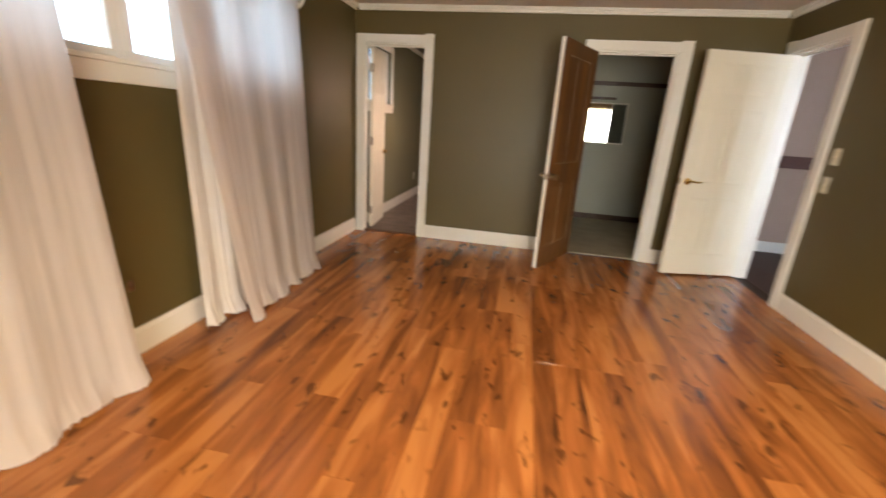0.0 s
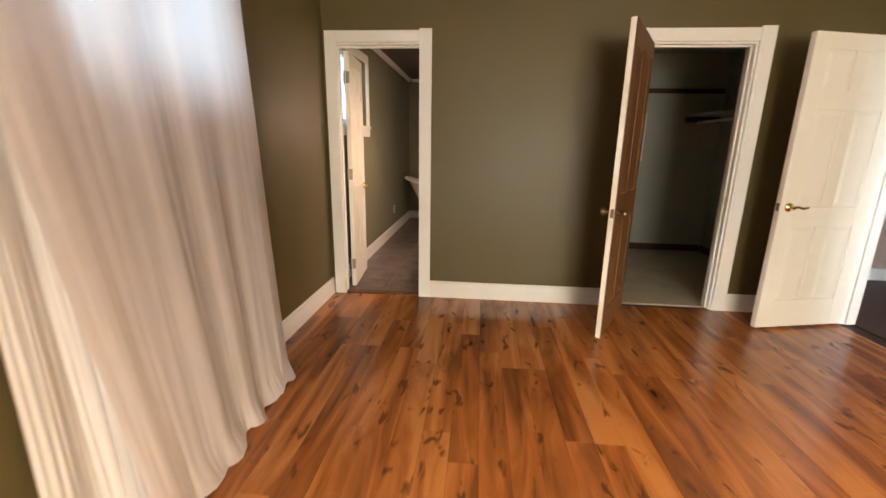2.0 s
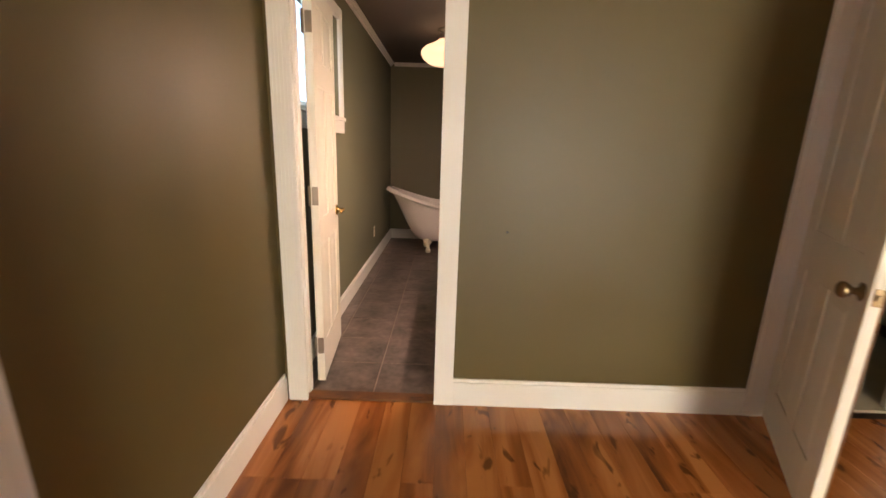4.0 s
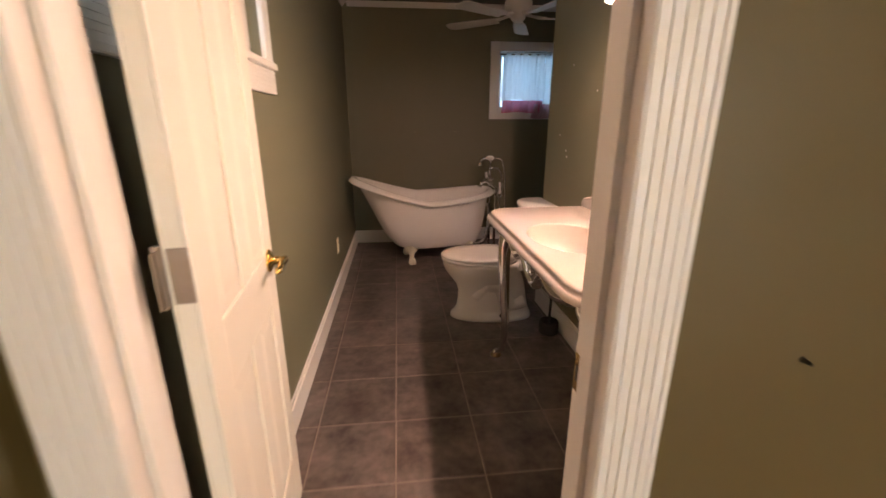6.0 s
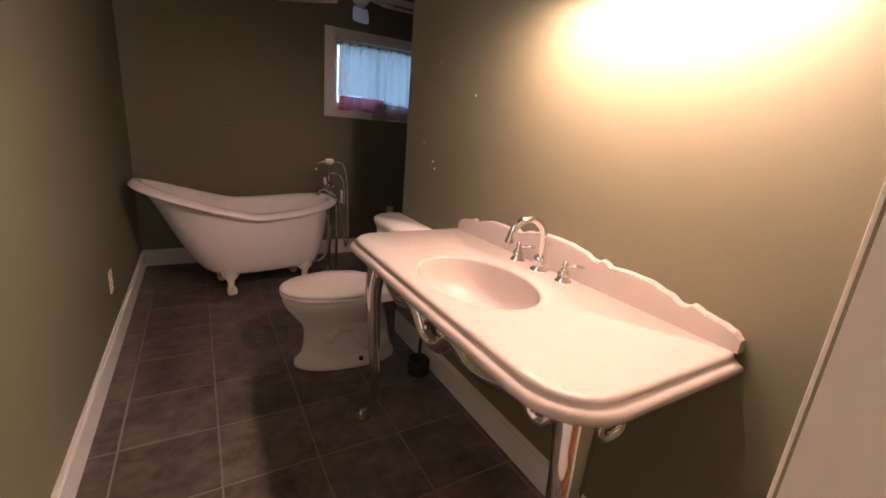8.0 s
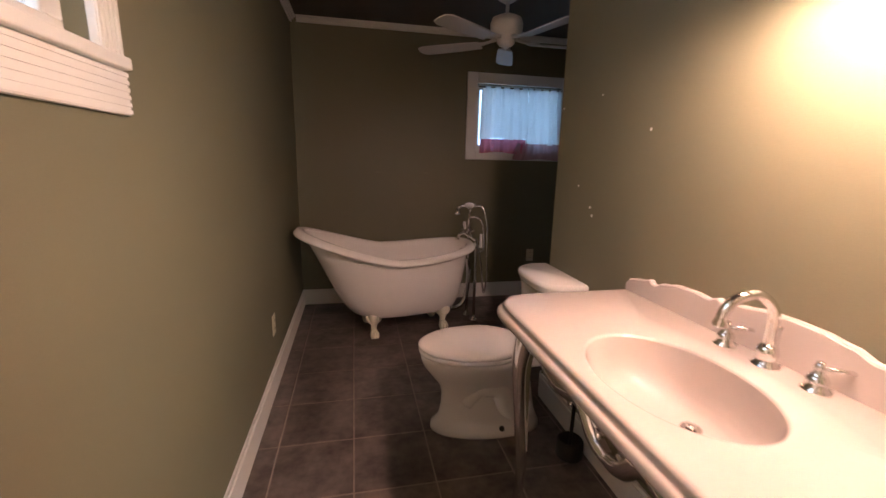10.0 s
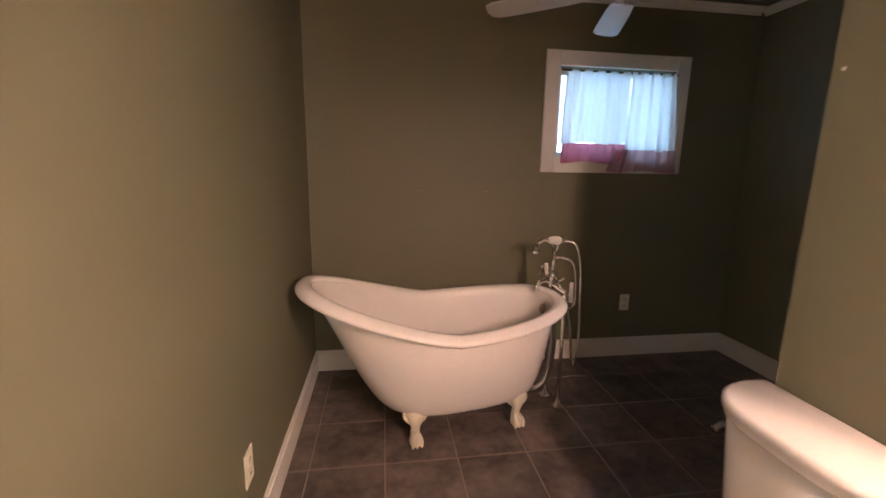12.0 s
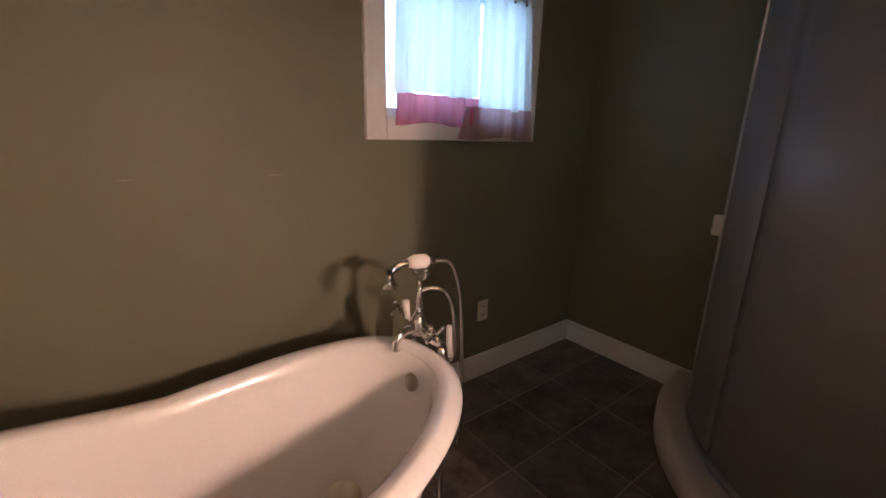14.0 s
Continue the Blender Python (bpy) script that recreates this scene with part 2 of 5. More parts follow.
def box(bm, x0, x1, y0, y1, z0, z1, bevel=0.0, m=None, index=0):
    vs = [bm.verts.new(v) for v in ((x0, y0, z0), (x1, y0, z0), (x1, y1, z0), (x0, y1, z0), (x0, y0, z1), (x1, y0, z1), (x1, y1, z1), (x0, y1, z1))]
    fs = [bm.faces.new([vs[i] for i in f]) for f in ((3, 2, 1, 0), (4, 5, 6, 7), (0, 1, 5, 4), (1, 2, 6, 5), (2, 3, 7, 6), (3, 0, 4, 7))]
    for f in fs:
        f.material_index = index
    if bevel:
        es = list({e for f in fs for e in f.edges})
        r = bmesh.ops.bevel(bm, geom=es, offset=bevel, segments=2, affect='EDGES', profile=0.5)
        vs = list({v for f in r["faces"] for v in f.verts} | {v for v in vs if v.is_valid})
    if m is not None:
        bmesh.ops.transform(bm, matrix=m, verts=vs)
    return vs


def boxes(*dims, bevel=0.0):
    bm = bmesh.new()
    for d in dims:
        box(bm, *d, bevel=bevel)
    return bm


def lathe(bm, profile, segs=24, m=None, index=0):
    """Turn (radius, z) pairs about the z axis."""
    rings = []
    for r, z in profile:
        rings.append([bm.verts.new((r * math.cos(2 * math.pi * i / segs), r * math.sin(2 * math.pi * i / segs), z)) for i in range(segs)])
    for a, b in zip(rings, rings[1:]):
        for i in range(segs):
            bm.faces.new((a[i], a[(i + 1) % segs], b[(i + 1) % segs], b[i])).material_index = index
    for ring, flip in ((rings[0], True), (rings[-1], False)):
        f = bm.faces.new(ring[::-1] if flip else ring)
        f.material_index = index
    vs = [v for r in rings for v in r]
    if m is not None:
        bmesh.ops.transform(bm, matrix=m, verts=vs)
    return vs


def tube(bm, pts, radius, segs=10, index=0):
    pts = [Vector(p) for p in pts]
    rad = radius if isinstance(radius, (list, tuple)) else [radius] * len(pts)
    rings, up = [], None
    for i, p in enumerate(pts):
        d = (pts[min(i + 1, len(pts) - 1)] - pts[max(i - 1, 0)]).normalized()
        if up is None:
            up = d.orthogonal().normalized()
        up = (up - d * up.dot(d)).normalized()
        side = d.cross(up)
        rings.append([bm.verts.new(p + (up * math.cos(2 * math.pi * k / segs) + side * math.sin(2 * math.pi * k / segs)) * rad[i]) for k in range(segs)])
    for a, b in zip(rings, rings[1:]):
        for k in range(segs):
            bm.faces.new((a[k], a[(k + 1) % segs], b[(k + 1) % segs], b[k])).material_index = index
    bm.faces.new(rings[0][::-1])
    bm.faces.new(rings[-1])


def smooth_line(pts, n=8):
    """A soft curve through the points."""
    pts = [Vector(p) for p in pts]
    out = []
    for i in range(len(pts) - 1):
        p0, p1, p2, p3 = pts[max(i - 1, 0)], pts[i], pts[i + 1], pts[min(i + 2, len(pts) - 1)]
        for k in range(n):
            t = k / n
            out.append(0.5 * (2 * p1 + (p2 - p0) * t + (2 * p0 - 5 * p1 + 4 * p2 - p3) * t * t + (3 * p1 - p0 - 3 * p2 + p3) * t ** 3))
    return out + [pts[-1]]


def loft(bm, rings, close_first=False, close_last=False):
    made = [[bm.verts.new(p) for p in r] for r in rings]
    n = len(made[0])
    for a, b in zip(made, made[1:]):
        for k in range(n):
            bm.faces.new((a[k], a[(k + 1) % n], b[(k + 1) % n], b[k]))
    if close_first:
        bm.faces.new(made[0][::-1])
    if close_last:
        bm.faces.new(made[-1])
    return made


def setting(name, bm, material, label="", smooth=False):
    return tagged(obj(name, bm, material, None, "", smooth), label, "", "", "structure")


def wall(name, axis, at, thick, a0, a1, z1, holes, material, label):
    """An upright wall along x (axis 'y') or y (axis 'x') from a0 to a1, with openings (b0, b1, zlow, zhigh)."""
    bm = bmesh.new()

    def piece(b0, b1, lo, hi):
        if b1 - b0 < 1e-4 or hi - lo < 1e-4:
            return
        if axis == 'y':
            box(bm, b0, b1, at, at + thick, lo, hi)
        else:
            box(bm, at, at + thick, b0, b1, lo, hi)
    cur = a0
    for b0, b1, lo, hi in sorted(holes):
        piece(cur, b0, 0, z1)
        piece(b0, b1, 0, lo)
        piece(b0, b1, hi, z1)
        cur = b1
    piece(cur, a1, 0, z1)
    return setting(name, bm, material, label)

# ---- the shell ----
BED_H, BATH_H = 2.38, 2.345
YN, XP, XB, XE = 3.955, 1.46, 0.0, 2.91     # bathroom far wall, partition, west wall, east wall
wall("wall_west_bedroom", 'x', -0.16, 0.16, -6.3, 0.0, BED_H, [(-3.95, -1.42, 1.46, 2.10)], M_BED_WALL, "dark olive painted bedroom wall with a wide high window")
wall("wall_north_bedroom", 'y', 0.0, 0.12, -0.16, 4.15, BED_H, [(0.084, 0.791, 0, 2.03), (2.43, 3.18, 0, 2.03)], M_BED_WALL, "dark olive painted wall with two doorways")
wall("wall_east_bedroom", 'x', 4.03, 0.12, -6.3, 0.0, BED_H, [(-0.86, -0.16, 0, 2.03)], M_BED_WALL, "dark olive painted wall with a doorway to the hall")
wall("wall_south_bedroom", 'y', -6.42, 0.12, -0.16, 4.15, BED_H, [(1.55, 3.75, 0.0, 2.08)], M_BED_WALL, "olive painted wall with a glazed patio door")
wall("wall_west_bathroom", 'x', -0.15, 0.15, 0.12, 4.10, BED_H, [(0.32, 1.21, 1.46, 2.10)], M_BATH_WALL, "taupe painted bathroom wall with a high window")
wall("wall_north_bathroom", 'y', YN, 0.15, 0.0, 3.06, BED_H, [(1.525, 2.315, 1.38, 1.935)], M_BATH_WALL, "taupe painted wall with a small curtained window")
wall("wall_east_bathroom", 'x', XE, 0.15, 2.24, YN, BED_H, [], M_BATH_WALL, "taupe painted wall in shade")
wall("wall_partition", 'x', XP, 0.12, 0.122, 2.24, BED_H, [], M_BATH_WALL, "taupe painted partition behind the vanity with screw holes")
wall("wall_closet_north", 'y', 2.12, 0.12, 1.58, 4.24, BED_H, [], M_CLOSET_WALL, "pale grey closet back wall")
wall("wall_closet_east", 'x', 4.12, 0.12, 0.122, 2.12, BED_H, [], M_CLOSET_WALL, "pale grey closet side wall")
bm = boxes((1.581, 1.586, 0.122, 2.12, 0, BED_H))
setting("wall_closet_west", bm, M_CLOSET_WALL, "pale grey closet side wall")
bm = boxes((1.586, 2.43, 0.1205, 0.125, 0, BED_H), (3.18, 4.12, 0.1205, 0.125, 0, BED_H), (2.43, 3.18, 0.1205, 0.125, 2.03, BED_H))
setting("wall_closet_south", bm, M_CLOSET_WALL, "pale grey closet wall beside the doorway")
bm = boxes((XB, 0.084, 0.1205, 0.125, 0, BED_H), (0.791, XP, 0.1205, 0.125, 0, BED_H), (0.084, 0.791, 0.1205, 0.125, 2.03, BED_H))
setting("wall_south_bathroom", bm, M_BATH_WALL, "taupe painted wall around the bathroom door")
bm = boxes((1.58, XE, 2.2405, 2.246, 0, BED_H))
setting("wall_shower_side", bm, M_BATH_WALL, "taupe painted wall beside the shower")
wall("wall_hall_north", 'y', 1.10, 0.12, 4.24, 7.0, BED_H, [], M_HALL_WALL, "mauve hall wall with a dark border")
wall("wall_hall_east", 'x', 7.0, 0.12, -3.1, 1.22, BED_H, [], M_HALL_WALL, "mauve hall wall")
# unseen wall; its opening is added so daylight reaches the door jamb
wall("wall_hall_south", 'y', -3.1, 0.12, 4.15, 7.0, BED_H, [(4.5, 6.3, 0.6, 2.1)], M_HALL_WALL, "mauve hall wall, its window opening added to let light in")
bm = boxes((4.151, 4.156, -2.98, -0.86, 0, BED_H), (4.151, 4.156, -0.16, 1.10, 0, BED_H), (4.151, 4.156, -0.86, -0.16, 2.03, BED_H))
setting("wall_hall_west", bm, M_HALL_WALL, "mauve hall wall beside the doorway")
bm = boxes((4.24, 7.0, 1.092, 1.0985, 1.02, 1.16))
setting("trim_hall_border", bm, M_HALL_BAND, "dark red-brown border band on the hall wall")
bm = boxes((4.24, 7.0, 1.082, 1.098, 0.0, 0.13), bevel=0.003)
setting("baseboard_hall", bm, M_TRIM, "white hall baseboard")

setting("ceiling_bedroom", boxes((-0.16, 4.15, -6.42, 0.06, BED_H, BED_H + 0.12)), M_CEIL, "beige painted ceiling")
setting("ceiling_bathroom", boxes((XB - 0.01, 3.0, 0.121, YN, BATH_H, BATH_H + 0.03)), M_BATH_CEIL, "dark painted bathroom ceiling")
setting("ceiling_upper", boxes((-0.18, 4.24, 0.06, 4.10, BED_H, BED_H + 0.12)), M_CLOSET_WALL, "pale closet ceiling")
setting("ceiling_hall", boxes((4.15, 7.12, -3.1, 1.22, BED_H, BED_H + 0.12)), M_CEIL, "beige hall ceiling")
floor_bed = setting("floor_bedroom", boxes((-0.16, 4.15, -6.42, 0.06, -0.12, -0.010)), M_GAP, "glossy red-brown laminate plank floor")
floor_bath = setting("floor_bathroom", boxes((-0.18, 3.06, 0.06, 4.10, -0.12, -0.0022)), M_GROUT, "dark slate-look floor tiles with tan grout")
setting("floor_closet", boxes((1.58, 4.24, 0.0615, 2.12, -0.11, 0.004)), M_CARPET, "pale worn closet carpet")
setting("floor_hall", boxes((4.15, 7.12, -3.1, 1.22, -0.12, 0.0)), M_BROWN, "dark brown hall floor")
setting("trim_threshold", boxes((0.103, 0.772, -0.005, 0.065, -0.004, 0.010), bevel=0.004), M_DOORWOOD, "wooden threshold strip in the bathroom doorway")


def board(bm, axis, at, out, a0, a1, h, t=0.015):
    """A skirting board with an eased top edge, standing out from the wall by t."""
    lo, hi = sorted((at, at + out * t))
    lo2, hi2 = sorted((at, at + out * t * 0.55))
    if axis == 'y':
        box(bm, a0, a1, lo, hi, 0, h - 0.018)
        box(bm, a0, a1, lo2, hi2, h - 0.018, h)
    else:
        box(bm, lo, hi, a0, a1, 0, h - 0.018)
        box(bm, lo2, hi2, a0, a1, h - 0.018, h)


for nm, args in (("baseboard_north_a", ('y', 0, -1, 0.852, 2.328, 0.145)), ("baseboard_north_b", ('y', 0, -1, 3.282, 4.015, 0.145)),
                 ("baseboard_west", ('x', 0, 1, -6.3, -0.016, 0.145)), ("baseboard_east", ('x', 4.03, -1, -6.3, -0.966, 0.145)),
                 ("baseboard_south_a", ('y', -6.3, 1, 0.016, 1.55, 0.145)), ("baseboard_south_b", ('y', -6.3, 1, 3.75, 4.014, 0.145)),
                 ("baseboard_bath_west", ('x', XB, 1, 0.126, YN - 0.016, 0.135)), ("baseboard_bath_north", ('y', YN, -1, XB, XE, 0.135)),
                 ("baseboard_bath_east", ('x', XE, -1, 2.26, YN - 0.016, 0.135)), ("baseboard_partition", ('x', XP, -1, 0.13, 2.225, 0.135)),
                 ("baseboard_partition_end", ('y', 2.246, 1, XP, 2.0, 0.135))):
    bm = bmesh.new()
    board(bm, *args)
    setting(nm, bm, M_TRIM, "white painted baseboard")
for nm, args in (("baseboard_closet_north", ('y', 2.12, -1, 1.6, 4.1, 0.085)), ("baseboard_closet_east", ('x', 4.12, -1, 0.14, 2.104, 0.085))):
    bm = bmesh.new()
    board(bm, *args)
    setting(nm, bm, M_BROWN, "dark brown closet baseboard")


def crown(name, axis, at, out, a0, a1, top, size=0.05):
    """A small stepped cornice under the ceiling."""
    bm = bmesh.new()
    for d, lo, hi in ((size * 0.35, size, size * 0.62), (size * 0.65, size * 0.62, size * 0.3), (size, size * 0.3, 0.002)):
        p, q = sorted((at, at + out * d))
        if axis == 'y':
            box(bm, a0, a1, p, q, top - lo, top - hi)
        else:
            box(bm, p, q, a0, a1, top - lo, top - hi)
    setting(name, bm, M_TRIM, "white crown moulding")


crown("trim_crown_north", 'y', 0, -1, 0.05, 3.98, BED_H)
crown("trim_crown_west", 'x', 0, 1, -6.3, 0, BED_H)
crown("trim_crown_east", 'x', 4.03, -1, -6.3, 0, BED_H)
crown("trim_crown_bath_north", 'y', YN, -1, XB + 0.05, XE - 0.05, BATH_H, 0.045)
crown("trim_crown_bath_west", 'x', XB, 1, 0.13, YN, BATH_H, 0.045)
crown("trim_crown_bath_east", 'x', XE, -1, 2.25, YN, BATH_H, 0.045)


def fluted(bm, axis, at, out, a0, a1, z0, z1, run='z', flutes=5, t=0.018):
    """Casing board with raised ribs along its length; run: the way the ribs go."""
    lo, hi = sorted((at, at + out * t))
    box(bm, *((a0, a1, lo, hi) if axis == 'y' else (lo, hi, a0, a1)), z0, z1, bevel=0.002)
    r0, r1 = sorted((at + out * t, at + out * (t + 0.0025)))
    w = (a1 - a0) if run == 'z' else (z1 - z0)
    step = w / (flutes + 1)
    for i in range(flutes + 1):
        c = step * (i + 0.5)
        if run == 'z':
            p, q = a0 + c - step * 0.28, a0 + c + step * 0.28
            box(bm, *((p, q, r0, r1) if axis == 'y' else (r0, r1, p, q)), z0 + 0.001, z1 - 0.001)
        else:
            box(bm, *((a0 + 0.001, a1 - 0.001, r0, r1) if axis == 'y' else (r0, r1, a0 + 0.001, a1 - 0.001)), z0 + c - step * 0.28, z0 + c + step * 0.28)


def door_casing(name, axis, at, out, b0, b1, top, w, depth0, depth1, label, plain=False, jl=0.0, jr=0.0):
    """Casing boards round an opening, and the jamb lining with its stop."""
    th = thing(name, label, "door frame")
    th["kind"] = "structure"
    for a0, a1, nm in ((b0 - w, b0, "casing_board"), (b1, b1 + w, "casing_board")):
        bm = bmesh.new()
        fluted(bm, axis, at, out, a0, a1, 0.0, top + (w * 0.98 if a0 > b0 else w * 0.86), 'z', 5 if not plain else 0)
        part(nm, bm, M_TRIM, th)
    bm = bmesh.new()
    fluted(bm, axis, at, out, b0 + 0.001, b1 - 0.001, top, top + w * 0.86, 'x', 5 if not plain else 0, 0.016)
    part("head_board", bm, M_TRIM, th)
    bm = bmesh.new()
    j = 0.016
    b0, b1 = b0 + jl, b1 + jr
    for a0, a1, z0, z1 in ((b0, b0 + j, 0, top - j), (b1 - j, b1, 0, top - j), (b0, b1, top - j, top)):
        box(bm, *((a0, a1, depth0, depth1) if axis == 'y' else (depth0, depth1, a0, a1)), z0 + 0.001, z1)
    mid = (depth0 + depth1) / 2
    for a0, a1, z0, z1 in ((b0 + j, b0 + j + 0.012, 0, top - j - 0.012), (b1 - j - 0.012, b1 - j, 0, top - j - 0.012), (b0 + j, b1 - j, top - j - 0.012, top - j)):
        box(bm, *((a0, a1, mid - 0.02, mid + 0.02) if axis == 'y' else (mid - 0.02, mid + 0.02, a0, a1)), z0 + 0.001, z1)
    part("jamb", bm, M_TRIM, th)
    return th


case_bath = door_casing("door_1", 'y', 0.0, -1, 0.116, 0.757, 2.03, 0.095, 0.001, 0.119, "white fluted casing round the bathroom doorway", jl=-0.031, jr=0.033)
case_closet = door_casing("door_2", 'y', 0.0, -1, 2.43, 3.18, 2.03, 0.10, 0.001, 0.119, "white casing round the closet doorway", plain=True)
case_hall = door_casing("door_3", 'x', 4.03, -1, -0.86, -0.16, 2.03, 0.10, 4.031, 4.149, "white casing round the hall doorway")
bm = bmesh.new()
box(bm, 0.7715, 0.7735, 0.088, 0.116, 0.80, 0.87, 0.0008)
plate_bath = part("strike_plate", bm, M_BRASS, case_bath, "polished brass strike plate")
# dark sheet on the plate; the latch hole's shade is its colour
part("latch_hole_shade", boxes((0.7709, 0.7716, 0.095, 0.109, 0.82, 0.85)), M_DARK, plate_bath)
bm = bmesh.new()
box(bm, 3.161, 3.1635, 0.03, 0.06, 0.86, 0.93, 0.001)
part("strike_plate", bm, M_BRONZE, case_closet, "dark brass strike plate")
bm = boxes((0.822, 0.89, 0.126, 0.136, 0, 2.1), (0.012, 0.08, 0.126, 0.136, 0, 2.1), (0.081, 0.821, 0.126, 0.136, 2.04, 2.1), bevel=0.003)
part("inner_casing", bm, M_TRIM, case_bath)


def panel_door(name, w, h, m, label, front, back, panels=6, edge=None):
    """A framed leaf of thickness 36 mm, hinged at its origin and reaching along +x, with raised panels on both faces."""
    th = thing(name, label, "door", m=m)
    bm = bmesh.new()
    box(bm, 0, w, -0.012, 0.012, 0.012, h)
    part("core", bm, edge or front, th)
    st, rows = w * 0.155, [(0.22, 0.76), (0.90, 1.54), (1.66, 1.90)] if panels == 6 else [(0.20, 0.80), (0.98, 1.88)]
    cols = [(st, w / 2 - st * 0.42), (w / 2 + st * 0.42, w - st)]
    for s, mt in ((-1, front), (1, back)):
        bm = bmesh.new()
        y0, y1 = sorted((s * 0.0122, s * 0.020))

        def rail(x0, x1, z0, z1):
            box(bm, x0, x1, y0, y1, z0, z1, 0.0025)
        rail(0, st, 0.012, h)
        rail(w - st, w, 0.012, h)
        zs = [0.012] + [z for r in rows for z in r] + [h]
        for z0, z1 in zip(zs[0::2], zs[1::2]):
            rail(st, w - st, z0, z1)
        for z0, z1 in rows:
            rail(cols[0][1], cols[1][0], z0, z1)
        part("face_frame", bm, mt, th)
        for z0, z1 in rows:
            for x0, x1 in cols:
                bm = bmesh.new()
                i = 0.001
                k = 0.034
                a = [bm.verts.new(v) for v in ((x0 + i, s * 0.0122, z0 + i), (x1 - i, s * 0.0122, z0 + i), (x1 - i, s * 0.0122, z1 - i), (x0 + i, s * 0.0122, z1 - i))]
                b = [bm.verts.new(v) for v in ((x0 + k, s * 0.0185, z0 + k), (x1 - k, s * 0.0185, z0 + k), (x1 - k, s * 0.0185, z1 - k), (x0 + k, s * 0.0185, z1 - k))]
                for q in range(4):
                    bm.faces.new((a[q], a[(q + 1) % 4], b[(q + 1) % 4], b[q]))
                bm.faces.new(b)
                bm.faces.new(a[::-1])
                part("panel", bm, mt, th)
    return th


def hinge(th, z, m_hinge):
    bm = bmesh.new()
    box(bm, -0.004, 0.0, -0.018, 0.012, z - 0.045, z + 0.045, 0.001)
    tube(bm, [(-0.004, 0.024, z - 0.05), (-0.004, 0.024, z + 0.05)], 0.007)
    box(bm, -0.03, -0.002, 0.0205, 0.0225, z - 0.045, z + 0.045, 0.0008)
    part("hinge", bm, m_hinge, th, "worn nickel butt hinge")


def lever(th, x, z, side, toward, mt, label):
    bm = bmesh.new()
    rot = Matrix.Rotation(radians(-90 * side), 4, 'X')
    at = Matrix.Translation((x, side * 0.02, z))
    lathe(bm, [(0.001, 0), (0.032, 0), (0.032, 0.004), (0.026, 0.009), (0.012, 0.013), (0.010, 0.040), (0.013, 0.046), (0.001, 0.050)], 20, at @ rot)
    y = side * 0.062
    tube(bm, smooth_line([(x - toward * 0.008, y, z), (x + toward * 0.03, y, z + 0.006), (x + toward * 0.07, y, z - 0.004), (x + toward * 0.105, y, z + 0.004)], 5), [0.010] * 5 + [0.008] * 6 + [0.0085] * 5, 10)
    part("handle", bm, mt, th, label, True)


def knob(th, x, z, side, mt, label):
    bm = bmesh.new()
    rot = Matrix.Rotation(radians(-90 * side), 4, 'X')
    lathe(bm, [(0.001, 0), (0.030, 0), (0.030, 0.004), (0.014, 0.010), (0.010, 0.022), (0.020, 0.032), (0.027, 0.044), (0.026, 0.054), (0.016, 0.062), (0.001, 0.064)], 20, Matrix.Translation((x, side * 0.02, z)) @ rot)
    part("knob", bm, mt, th, label, True)


def latch(th, w, z, mt):
    bm = bmesh.new()
    box(bm, w, w + 0.0018, -0.011, 0.011, z - 0.028, z + 0.028, 0.0006)
    box(bm, w + 0.001, w + 0.011, -0.006, 0.006, z - 0.009, z + 0.009, 0.002)
    part("latch", bm, mt, th)


bath_door = panel_door("panel_door", 0.562, 2.0, pose(0.140, 0.146, 0.004, 0, 0, 95.5), "open white six-panel bathroom door with brass lever", M_DOOR, M_DOOR)
for z in (0.22, 1.02, 1.80):
    hinge(bath_door, z, M_NICKEL)
lever(bath_door, 0.50, 0.88, -1, -1, M_BRASS, "polished brass lever handle")
latch(bath_door, 0.562, 0.88, M_BRASS)
closet_door = panel_door("panel_door", 0.745, 2.0, pose(2.438, -0.035, 0.006, 0, 0, -117.6), "open closet door, stained wood inside and white outside", M_DOOR, M_DOORWOOD, 4, M_DOOR)
knob(closet_door, 0.69, 0.87, -1, M_BRONZE, "aged brass knob")
knob(closet_door, 0.69, 0.87, 1, M_BRONZE, "aged brass knob")
latch(closet_door, 0.745, 0.87, M_BRONZE)
hall_door = panel_door("panel_door", 0.735, 2.0, pose(4.008, -0.185, 0.006, 0, 0, 193.5), "wide open white panel door with brass lever", M_DOOR, M_DOOR)
lever(hall_door, 0.67, 0.90, 1, -1, M_BRASS, "polished brass lever handle")
latch(hall_door, 0.735, 0.90, M_BRONZE)

# ---- windows ----


